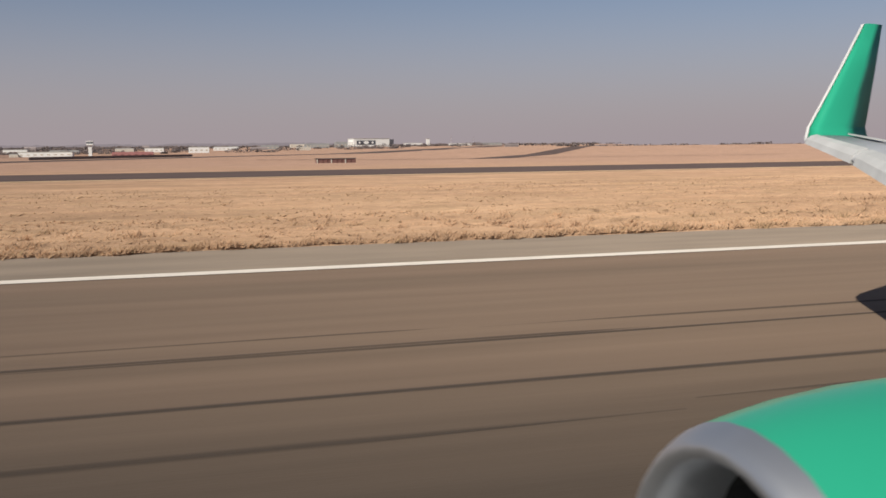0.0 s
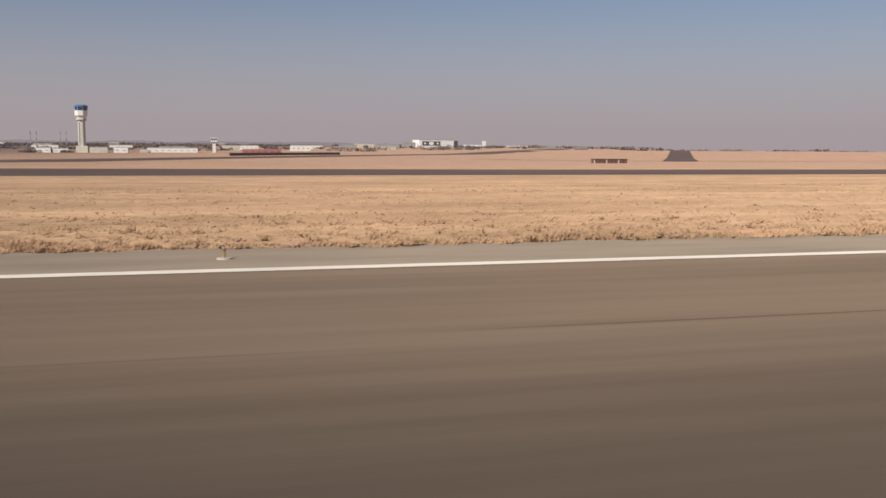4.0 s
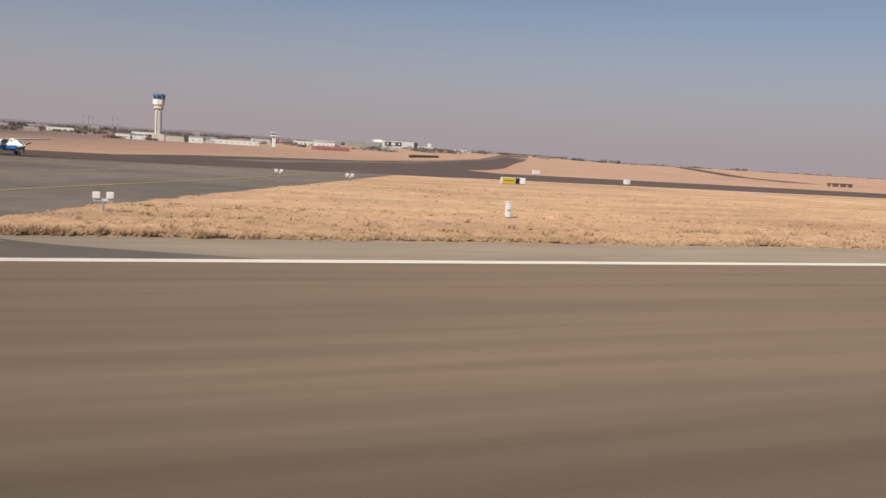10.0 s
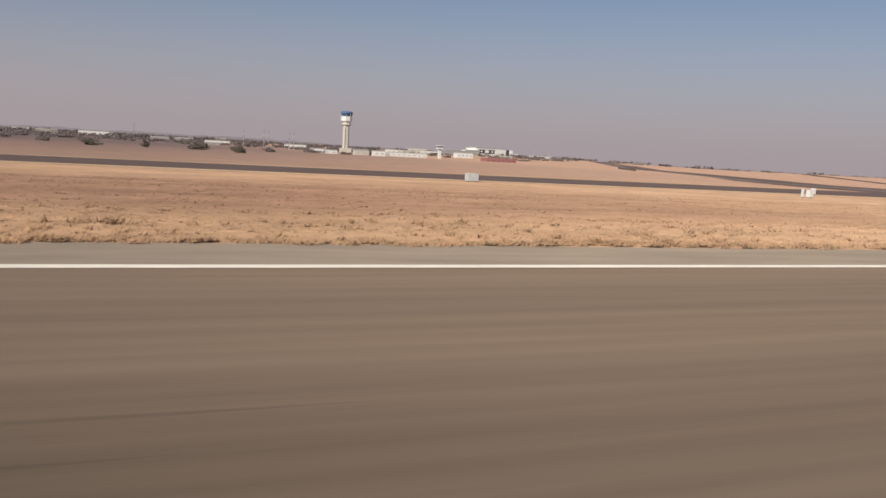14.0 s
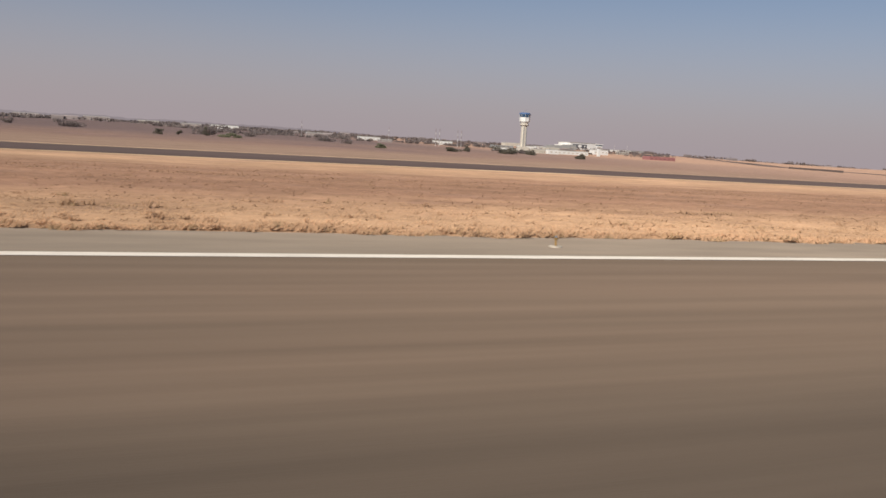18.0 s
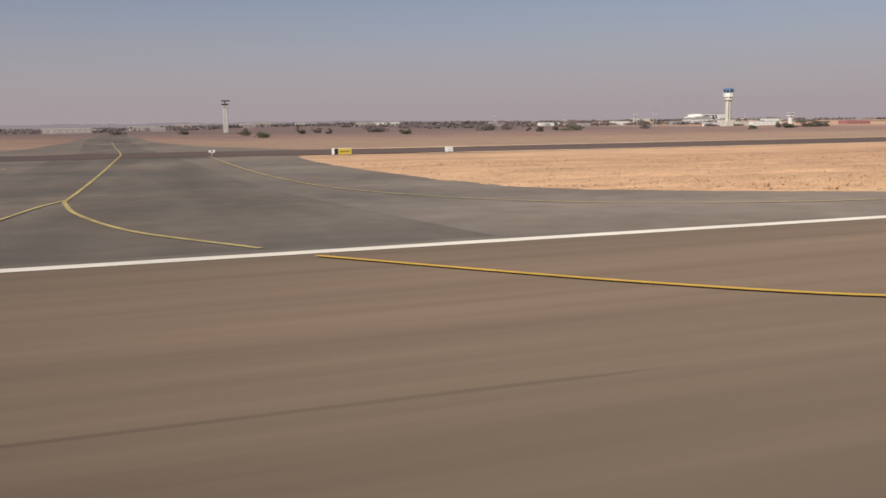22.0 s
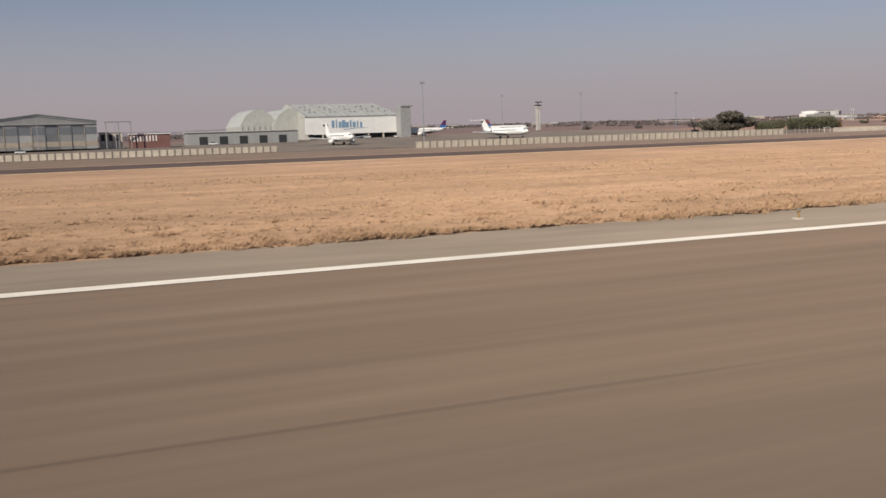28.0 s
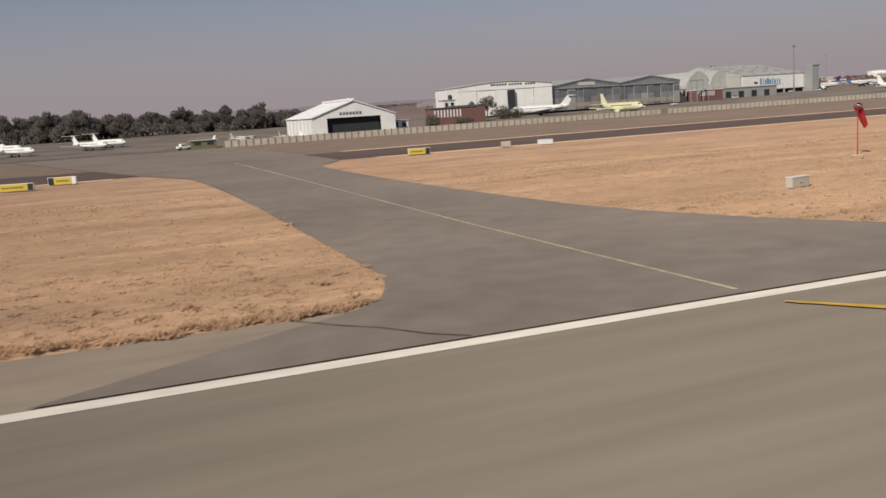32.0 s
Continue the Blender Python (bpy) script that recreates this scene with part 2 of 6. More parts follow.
WORN_LINE = material("worn_yellow_paint", (0.58, 0.44, 0.17), 0.8, vary=0.25, scale=1.5, alpha=1.0)
RUBBER_FAINT = material("faint_tyre_rubber", (0.070, 0.058, 0.050), 0.85, vary=0.2, scale=1.0, stretch=(0.06, 2, 1), spec=0.2, alpha=0.22, faded=True, matte=1.0)
RUBBER_DARK = material("fresh_tyre_rubber", (0.050, 0.042, 0.037), 0.85, vary=0.2, scale=1.0, stretch=(0.06, 2, 1), spec=0.2, alpha=0.58, faded=True, matte=1.0)
STAIN = material("oil_stain", (0.075, 0.062, 0.054), 0.8, vary=0.2, scale=1.5, stretch=(0.5, 2, 1), spec=0.2, alpha=0.60, faded=True, matte=1.0)
CRACK = material("open_crack", (0.050, 0.042, 0.036), 0.9, vary=0.4, scale=1.5, spec=0.2, alpha=0.6)
JOINT = material("sealed_joint", (0.105, 0.086, 0.072), 0.9, vary=0.3, scale=1.0, spec=0.2, alpha=0.16)
GREY_DOOR = material("grey_door_panels", (0.33, 0.325, 0.315), 0.6, vary=0.1, scale=0.5)
GLASS_GREY = material("grey_glass", (0.21, 0.225, 0.24), 0.2, vary=0.1)
VAULT = material("translucent_sheeting", (0.46, 0.46, 0.42), 0.4, vary=0.1, scale=0.4)
WHITE_ROOF = material("white_sheet_roof", (0.85, 0.84, 0.82), 0.5, vary=0.06, scale=0.5)
SIGN_BLUE = material("sign_blue_grey", (0.20, 0.32, 0.45), 0.5, vary=0.05)
SIGN_GREY = material("sign_dark_grey", (0.12, 0.13, 0.18), 0.5, vary=0.05)
GREEN_SHED = material("olive_paint", (0.160, 0.153, 0.080), 0.7, vary=0.1)
PURPLE = material("purple_paint", (0.09, 0.02, 0.10), 0.4, vary=0.05)
RED_FIN = material("red_paint", (0.231, 0.063, 0.068), 0.4, vary=0.05)
FENCE_PANEL = material("precast_panels", (0.30, 0.255, 0.20), 0.9, vary=0.15, scale=0.5)
GRASS_BROWN = material("brown_grass_blades", (0.50, 0.345, 0.205), 0.9, vary=0.2, scale=0.3, spec=0.1, island=0.2, leafy=0.3, matte=1.0)
TOWN = material("distant_roofs", (0.27, 0.225, 0.215), 0.7, vary=0.1, scale=0.1, island=0.4)
WHITE_GREY = material("pale_panel_grey", (0.60, 0.60, 0.58), 0.5, vary=0.12, scale=1.5)
BUSH = material("olive_foliage", (0.286, 0.280, 0.185), 0.9, vary=0.16, scale=0.8, spec=0.1, island=0.1, leafy=0.6)
DRY_BUSH = material("dry_scrub", (0.20, 0.125, 0.060), 0.9, vary=0.3, scale=0.8, spec=0.1, island=0.3)
WHITE = material("white_paintwork", (0.83, 0.81, 0.77), 0.5, vary=0.06, scale=0.4)
CREAM = material("cream_render", (0.62, 0.56, 0.475), 0.8, vary=0.1, scale=0.3)
GREY = material("grey_cladding", (0.34, 0.335, 0.325), 0.6, vary=0.1, scale=0.3, stretch=(1, 1, 0.2))
# Near-black: stands in for shade in openings; also dark glass and wire.
DARK = material("opening_shade_dark_glass", (0.03, 0.032, 0.036), 0.8, vary=0.1)
GLASS = material("tower_glass", (0.05, 0.10, 0.17), 0.12, vary=0.05, spec=0.8)
FENCE = material("precast_concrete", (0.55, 0.475, 0.385), 0.9, vary=0.15, scale=0.5)
BRICK = material("red_brick", (0.204, 0.099, 0.084), 0.85, vary=0.15, scale=1.0)
ROOF = material("pale_sheet_roof", (0.50, 0.48, 0.44), 0.5, vary=0.1, scale=0.3)
# Greyer than the near foliage: thin haze is put into the colour.
WOODLAND = material("hazed_woodland_foliage", (0.275, 0.246, 0.216), 0.9, vary=0.2, scale=0.1, spec=0.05, island=0.06, leafy=0.6, matte=1.0)
# Pale grey-lilac foliage: distance haze is put into the base colour.
FAR_FOLIAGE = material("far_foliage_with_haze", (0.305, 0.254, 0.236), 0.9, vary=0.3, scale=0.1, spec=0.1, island=0.12, leafy=0.5)
DOOR_BAND = material("beige_door_band", (0.50, 0.42, 0.33), 0.7, vary=0.1, scale=0.5)
RED_ROOF = material("faded_red_roof", (0.40, 0.175, 0.165), 0.6, vary=0.1, scale=0.2)
WALL_BROWN = material("dark_brown_wall", (0.192, 0.148, 0.130), 0.85, vary=0.15, scale=0.3)
GREEN_ROOF = material("weathered_green_roof", (0.16, 0.20, 0.17), 0.7, vary=0.12, scale=0.5)
FOLIAGE = material("dark_foliage", (0.263, 0.235, 0.185), 0.9, vary=0.16, scale=0.8, spec=0.1, island=0.1, leafy=0.6)
BARK = material("bark", (0.12, 0.085, 0.06), 0.95, vary=0.2, scale=3.0)
SIGN_YELLOW = material("sign_yellow", (0.64, 0.47, 0.06), 0.5, vary=0.05)
WRITING = material("faded_sign_writing", (0.26, 0.19, 0.04), 0.6, vary=0.1)
MAST = material("weathered_mast_steel", (0.46, 0.38, 0.38), 0.6, vary=0.1)
LANE = material("worn_lane_asphalt", (0.100, 0.086, 0.078), 0.9, vary=0.15, scale=0.25, stretch=(1, 0.15, 1), spec=0.2, alpha=0.24)
LAMP_STEM = material("dull_orange_paint", (0.34, 0.20, 0.06), 0.6, vary=0.15)
BLACK = material("black_paint", (0.02, 0.02, 0.02), 0.6, vary=0.1)
GREEN = material("green_aircraft_paint", (0.026, 0.385, 0.228), 0.28, vary=0.04, scale=0.5)
METAL = material("brushed_metal", (0.52, 0.54, 0.56), 0.42, metal=0.85, vary=0.12, scale=1.5)
WING_GREY = material("wing_grey", (0.53, 0.54, 0.55), 0.45, vary=0.08, scale=0.8)
RED = material("windsock_red", (0.46, 0.028, 0.03), 0.7, vary=0.15, scale=2.0)
BLUE = material("blue_paint", (0.03, 0.13, 0.33), 0.4, vary=0.08)
TOWER_GREY = material("weathered_tower_concrete", (0.486, 0.452, 0.419), 0.85, vary=0.12, scale=0.2)
TOWER_DARK = material("dark_tower_steel", (0.085, 0.085, 0.10), 0.6, vary=0.1)
RIM_BLUE = material("dusty_blue_rim", (0.10, 0.17, 0.33), 0.5, vary=0.1)
ROOF_GREY = material("mid_grey_sheeting", (0.43, 0.43, 0.42), 0.55, vary=0.1, scale=0.3)
DOOR_DARK = material("dark_grey_door", (0.20, 0.20, 0.21), 0.6, vary=0.1, scale=0.5)
DOOR_PALE = material("pale_grey_door", (0.47, 0.465, 0.45), 0.6, vary=0.1, scale=0.5)
PALE_YELLOW = material("primer_yellow", (0.70, 0.67, 0.44), 0.5, vary=0.06)


# ---- mesh helpers: lengths in airfield metres, scaled by S when linked ----
def place(x, y, z, turn=0.0):
    return pose(x * S, y * S, z * S, 0, 0, turn)


def thing(name, x, y, z, turn=0.0, label="", category="", group="", kind=""):
    ob = new(name)
    ob.empty_display_size = 0.3
    ob.matrix_world = place(x, y, z, turn)
    return tagged(ob, label, category, group, kind)


def mesh_of(name, bm, mat, smooth=False):
    me = bpy.data.meshes.new(name)
    bmesh.ops.scale(bm, vec=(S, S, S), verts=bm.verts)
    bm.to_mesh(me)
    bm.free()
    me.materials.append(mat)
    if smooth:
        for p in me.polygons:
            p.use_smooth = True
    return me


def part(name, bm, mat, parent=None, label="", smooth=False):
    ob = new(name, mesh_of(name, bm, mat, smooth))
    if parent is not None:
        ob.parent = parent
    if label:
        ob["label"] = label
    return ob


def box(w, d, h, x=0.0, y=0.0, z=0.0, bevel=0.0, bm=None):
    """A box on its base: w along x, d along y, h up."""
    bm = bm or bmesh.new()
    made = bmesh.ops.create_cube(bm, size=1.0, matrix=Matrix.Translation((x, y, z + h / 2)) @ Matrix.Diagonal((w, d, h, 1)))
    if bevel:
        edges = list({e for v in made["verts"] for e in v.link_edges})
        bmesh.ops.bevel(bm, geom=edges, offset=bevel, segments=1, affect="EDGES")
    return bm


def tube(r0, r1, h, x=0.0, y=0.0, z=0.0, n=12, bm=None, m=None):
    bm = bm or bmesh.new()
    bmesh.ops.create_cone(bm, cap_ends=True, segments=n, radius1=r0, radius2=r1, depth=h, matrix=(m or Matrix()) @ Matrix.Translation((x, y, z + h / 2)))
    return bm


def loft(rings, closed=True, caps=True, bm=None):
    """Joins rings of equally many points into a skin."""
    bm = bm or bmesh.new()
    vs = [[bm.verts.new(p) for p in ring] for ring in rings]
    n = len(vs[0])
    for a, b in zip(vs, vs[1:]):
        for k in range(n if closed else n - 1):
            bm.faces.new((a[k], a[(k + 1) % n], b[(k + 1) % n], b[k]))
    if caps and closed:
        bm.faces.new(vs[0][::-1])
        bm.faces.new(vs[-1])
    bmesh.ops.recalc_face_normals(bm, faces=bm.faces)
    return bm


def prism(outline, depth, bm=None):
    """An outline in x and z, pushed back along +y by depth."""
    return loft([[(x, 0, z) for x, z in outline], [(x, depth, z) for x, z in outline]], bm=bm)


# ---- the lie of the land ----
Y_NODES = [-8000, -4500, -400, -60, 60, 150, 300, 420, 520, 800, 1160, 2130, 4500, 8000]
Z_RIGHT = [60, 45, 0, 0, 0, 0.3, 0.2, 0.0, 0.8, 2.6, 4.4, 20, 43, 50]
Z_HILL = [60, 45, 0, 0, 0, 0.3, 0.1, -0.4, -1.0, 1.0, 10.5, 13, 25, 42]
Z_LEFT = [60, 45, 0, 0, 0, 0.25, 0.0, 1.9, 3.6, 5.0, 6.3, 12.5, 38, 46]


def swell(x, y):
    """The shallow dip and rise of the land along the taxiway."""
    return np.interp(x, [-1600, -1300, -1200, -1150, -1100, -900, -800], [0, 0.4, 0, 0, -0.25, -0.35, 0]) * np.interp(y, [100, 150, 200, 420], [0, 1, 1, 0])


def ground_z(x, y):
    b = min(max((-850 - x) / 450, 0), 1)
    b = b * b * (3 - 2 * b)
    c = min(max((x + 170 - 0.573 * (y - 560) - 110) / 200, 0), 1) if y > 0 else 0
    c = c * c * (3 - 2 * c)
    right = np.interp(y, Y_NODES, Z_RIGHT) * (1 - c) + np.interp(y, Y_NODES, Z_HILL) * c
    return float(right * (1 - b) + np.interp(y, Y_NODES, Z_LEFT) * b + swell(x, y))


def sheet(name, xs, ys, mat, lift=0.0, label="", category="ground"):
    bm = bmesh.new()
    grid = [[bm.verts.new((x, y, ground_z(x, y) + lift)) for y in ys] for x in xs]
    for a, b in zip(grid, grid[1:]):
        for k in range(len(ys) - 1):
            bm.faces.new((a[k], b[k], b[k + 1], a[k + 1]))
    bmesh.ops.recalc_face_normals(bm, faces=bm.faces)
    if sum(f.normal.z for f in bm.faces) < 0:
        bmesh.ops.reverse_faces(bm, faces=bm.faces)
    ob = part(name, bm, mat)
    return tagged(ob, label, category, kind="structure")


def strip(name, left, right, mat, lift=0.06, step=12.0, label="", category="road"):
    """A paved strip between two edges, each a list of (x, y) of the same length, lying on the land."""
    bm = bmesh.new()
    rows = []
    for (l0, r0), (l1, r1) in zip(zip(left, right), zip(left[1:], right[1:])):
        n = max(1, int(max(math.dist(l0, l1), math.dist(r0, r1)) / step))
        for k in range(n + (l1 == left[-1])):
            f = k / n
            a = (l0[0] + (l1[0] - l0[0]) * f, l0[1] + (l1[1] - l0[1]) * f)
            b = (r0[0] + (r1[0] - r0[0]) * f, r0[1] + (r1[1] - r0[1]) * f)
            m = max(1, int(math.dist(a, b) / 30))
            rows.append([(a[0] + (b[0] - a[0]) * j / m, a[1] + (b[1] - a[1]) * j / m) for j in range(m + 1)])
    most = max(len(r) for r in rows)
    full = []
    for r in rows:
        a, b = r[0], r[-1]
        full.append([bm.verts.new((x, y, ground_z(x, y) + lift)) for x, y in ((a[0] + (b[0] - a[0]) * j / (most - 1), a[1] + (b[1] - a[1]) * j / (most - 1)) for j in range(most))])
    for a, b in zip(full, full[1:]):
        for j in range(most - 1):
            bm.faces.new((a[j], a[j + 1], b[j + 1], b[j]))
    bmesh.ops.recalc_face_normals(bm, faces=bm.faces)
    if sum(f.normal.z for f in bm.faces) < 0:
        bmesh.ops.reverse_faces(bm, faces=bm.faces)
    ob = part(name, bm, mat)
    return tagged(ob, label, category, kind="structure")


def painted(name, points, width, mat, lift=0.09, label="", category="marking"):
    """A painted line along points on the ground."""
    pts = [Vector((*p, 0)) for p in points]
    left, right = [], []
    for k, p in enumerate(pts):
        d = (pts[min(k + 1, len(pts) - 1)] - pts[max(k - 1, 0)]).normalized()
        n = Vector((-d.y, d.x, 0)) * width / 2
        left.append(((p + n).x, (p + n).y))
        right.append(((p - n).x, (p - n).y))
    return strip(name, left, right, mat, lift, label=label, category=category)


def curve_points(points, n=8):
    """A smooth line through points, without overshooting."""
    pts = [Vector((*p, 0)) for p in points]
    ways = [(pts[min(k + 1, len(pts) - 1)] - pts[max(k - 1, 0)]).normalized() for k in range(len(pts))]
    out = []
    for k in range(len(pts) - 1):
        a, c = pts[k], pts[k + 1]
        reach = (c - a).length * 0.9
        for i in range(n):
            f = i / n
            q = a * (2 * f ** 3 - 3 * f * f + 1) + ways[k] * reach * (f ** 3 - 2 * f * f + f) + c * (3 * f * f - 2 * f ** 3) + ways[k + 1] * reach * (f ** 3 - f * f)
            out.append((q.x, q.y))
    out.append(tuple(points[-1]))
    return out


X_GRID = [-9000, -7000, -5500, -4500, -3800, -3200, -2800] + list(range(-2500, 700, 50)) + [900, 1200, 1600, 2100, 2800, 3600, 4600, 6000, 8000]
Y_GRID = sorted(set(Y_NODES + [-2500, -1500, -800, -200, -38, 0, 35, 100, 200, 250, 360, 470, 600, 700, 950, 1400, 1750, 2500, 3000, 3700, 5500, 6500]))
ground = sheet("ground", X_GRID, Y_GRID, GRASS_GROUND, label="wide airfield of dry straw-coloured winter grass")

# ---- runway, shoulder, taxiways ----
SEAM = -1809
strip("runway", [(SEAM, 28.3), (2500, 28.3)], [(SEAM + 13, -31.5), (2500, -31.5)], ASPHALT, 0.02, 60, "brown-grey asphalt runway with dark tyre streaks", "runway")
strip("runway_end", [(-5000, 28.3), (SEAM, 28.3)], [(-5000, -31.5), (SEAM + 13, -31.5)], CONCRETE, 0.02, 60, "paler grey-brown runway surface beyond a seam", "runway")
strip("shoulder", [(-5000, 35.0), (2500, 35.0)], [(-5000, 28.3), (2500, 28.3)], SHOULDER, 0.012, 60, "grey asphalt runway shoulder", "road")
strip("shoulder_far_side", [(-5000, -38.5), (2500, -38.5)], [(-5000, -31.5), (2500, -31.5)], SHOULDER, 0.012, 60, "grey asphalt runway shoulder", "road")
painted("runway_edge_line", [(-5000, 27.9), (2500, 27.9)], 0.80, LINE, 0.036, "continuous white painted runway edge line")
strip("taxiway", [(-2600, 180), (-1250, 186), (-1100, 200), (-430, 203), (-330, 214), (-180, 214), (-60, 197), (2500, 193)], [(-2600, 150), (-1250, 149), (-1100, 144), (-500, 145), (-300, 143), (-180, 142), (-60, 142), (2500, 141)], TAXIWAY, 0.06, 50, "dark asphalt parallel taxiway", "taxiway")
for x0, x1, near in ((-2600, -1926, 151), (-1884, -1206, 150), (-1114, -430, 145.6), (-342, 2500, 143)):
    strip("mown_verge", [(x0, near), (x1, near)], [(x0, near - 5), (x1, near - 5)], GRASS_PALE, 0.035, 50, "pale closely mown strip beside the taxiway", "grass")
for x0, x1, far in ((-1880, -1208, 179), (-1112, -430, 198)):
    strip("mown_verge", [(x0, far + 9), (x1, far + 9)], [(x0, far), (x1, far)], GRASS_PALE, 0.035, 50, "pale closely mown strip beyond the taxiway", "grass")
# first exit, at thirty degrees
SLANTED = (curve_points([(-498, 28.4), (-487, 33.5), (-476, 37), (-462, 60), (-398, 176), (-352, 262)], 6), curve_points([(-402, 28.4), (-409.5, 33), (-412, 38.5), (-398, 65), (-329, 189), (-300, 262)], 6))
strip("exit_slanted", *SLANTED, EXIT, 0.03, label="slanting exit taxiway of worn patchy asphalt", category="taxiway")
SLANTED_ON = (curve_points([(-404, 178), (-370, 260), (-262, 421), (-174, 554), (-88, 704), (158, 1146), (600, 1930), (720, 2140)], 4), curve_points([(-300, 178), (-291, 245), (-262, 288), (-190, 412), (-33, 690), (150, 1010), (640, 1862), (770, 2140)], 4))
strip("slanted_taxiway", *SLANTED_ON, TAXIWAY, 0.075, label="dark taxiway running straight on to the horizon", category="taxiway")
strip("slanted_taxiway_lane", [(-372, 210), (-232, 452), (-60, 752), (610, 1925)], [(-357, 210), (-219, 452), (-48, 752), (620, 1925)], EXIT, 0.09, label="paler worn lane along the taxiway", category="taxiway")
# second exit, straight across
STRAIGHT = (curve_points([(-1230, 28.4), (-1217, 35), (-1202, 42), (-1192, 62), (-1189, 140), (-1200, 165), (-1180, 420), (-1178, 1000)], 6), curve_points([(-1096, 28.4), (-1110, 34), (-1122, 38.5), (-1137, 55), (-1135, 140), (-1120, 165), (-1148, 420), (-1146, 1000)], 6))
strip("exit_straight", *STRAIGHT, EXIT, 0.03, label="wide exit taxiway running straight away", category="taxiway")
strip("exit_straight_lane", [(-1172, 29), (-1171, 60), (-1170, 234), (-1174, 420), (-1172, 900)], [(-1149, 29), (-1152, 60), (-1153, 200), (-1155, 420), (-1153, 900)], LANE, 0.036, label="darker worn lane along the exit taxiway", category="taxiway")
# third exit, near the hangars
TO_APRON = (curve_points([(-1931, 28.4), (-1923, 33), (-1918.4, 36), (-1916.4, 43), (-1916, 128), (-1922, 150), (-1950, 290)], 6), curve_points([(-1874, 28.4), (-1882, 33.5), (-1889, 37), (-1896, 60), (-1896.5, 135), (-1890, 150), (-1888, 290)], 6))
strip("exit_to_apron", *TO_APRON, APRON_EXIT, 0.07, label="narrow exit taxiway leading to the hangar apron", category="taxiway")
strip("far_service_road", [(40, 598), (430, 590)], [(40, 592), (430, 584)], TAXIWAY, 0.12, label="narrow dark road across the far grass", category="road")
strip("far_runway", [(178, 580), (587, 1300)], [(208, 580), (617, 1300)], TAXIWAY, 0.14, label="dark crossing runway climbing the far hill", category="runway")
strip("apron", [(-2600, 620), (-1300, 620)], [(-2600, 300), (-1300, 300)], EXIT, 0.08, label="worn brown-grey hangar apron", category="apron")

# ---- painted markings on the exits ----
LINES_DONE = []


def marking(points, mat, width=0.24, smooth=True):
    lift = 0.044 + 0.003 * len(LINES_DONE)
    LINES_DONE.append(points)
    painted("taxi_line", curve_points(points) if smooth else points, width, mat, lift, "yellow painted taxi guide line")


marking([(-520, 8.0), (-480, 8.4), (-467, 9.4), (-461.3, 11.5), (-457.8, 14.0), (-454.0, 18.0), (-448, 26.7)], YELLOW_LINE)
marking([(-447.3, 28.8), (-444, 34), (-438.4, 43.3), (-427.7, 62), (-396, 118), (-352, 195)], WORN_LINE, 0.3)
marking([(-438.4, 43.3), (-440.5, 37), (-441.8, 29.8)], WORN_LINE, 0.22)
marking([(-441.6, 26.6), (-440.5, 22), (-439.3, 17.2), (-437, 12)], YELLOW_LINE, 0.22)
marking([(-486, 32.6), (-473, 33.2), (-462.2, 36.5), (-445.2, 62.9), (-431.8, 87.4), (-404.5, 136.6)], WORN_LINE, 0.4)
marking([(-410, 32.5), (-416, 36), (-417.3, 49.5), (-393.4, 90.8), (-345.6, 173)], WORN_LINE, 0.4)
marking([(-1164.2, 55.4), (-1163.5, 72.7), (-1162.2, 113), (-1160.5, 189), (-1163, 420)], WORN_LINE)
marking([(-1164.2, 55.4), (-1163.3, 47), (-1160.9, 37), (-1157.1, 29.4)], WORN_LINE)
marking([(-1155.8, 26.8), (-1152.6, 22.4), (-1149.9, 18.9), (-1146, 15.0), (-1138, 11.0), (-1120, 8.2), (-1080, 7.6)], YELLOW_LINE)
marking([(-1147.3, 150), (-1149, 90), (-1147.6, 58.6), (-1141, 42), (-1129.6, 34.9), (-1105, 33)], WORN_LINE, 0.22)
marking([(-1225, 32.8), (-1201.3, 33.9), (-1184, 46), (-1176.4, 71.6), (-1173.3, 115)], WORN_LINE, 0.22)
marking([(-1164.1, 57), (-1165.2, 52.5), (-1167.3, 40), (-1171.3, 28.9)], WORN_LINE, 0.22)
marking([(-1172.5, 26.7), (-1180.2, 17.2), (-1186.1, 12), (-1198, 8.6), (-1230, 7.8)], YELLOW_LINE, 0.3)
marking([(-1906.2, 29.0), (-1906, 55.5), (-1905, 122), (-1904.5, 168)], PALE_LINE, 0.24)
marking([(-1906.2, 26.4), (-1903.5, 22.5), (-1898, 17), (-1888, 12)], YELLOW_LINE, 0.22)
marking([(-1906.0, 26.0), (-1902.3, 21.6), (-1896, 16), (-1884, 11)], YELLOW_LINE, 0.25)

# ---- tyre marks, joints and stains on the runway ----
rng = np.random.default_rng(4)


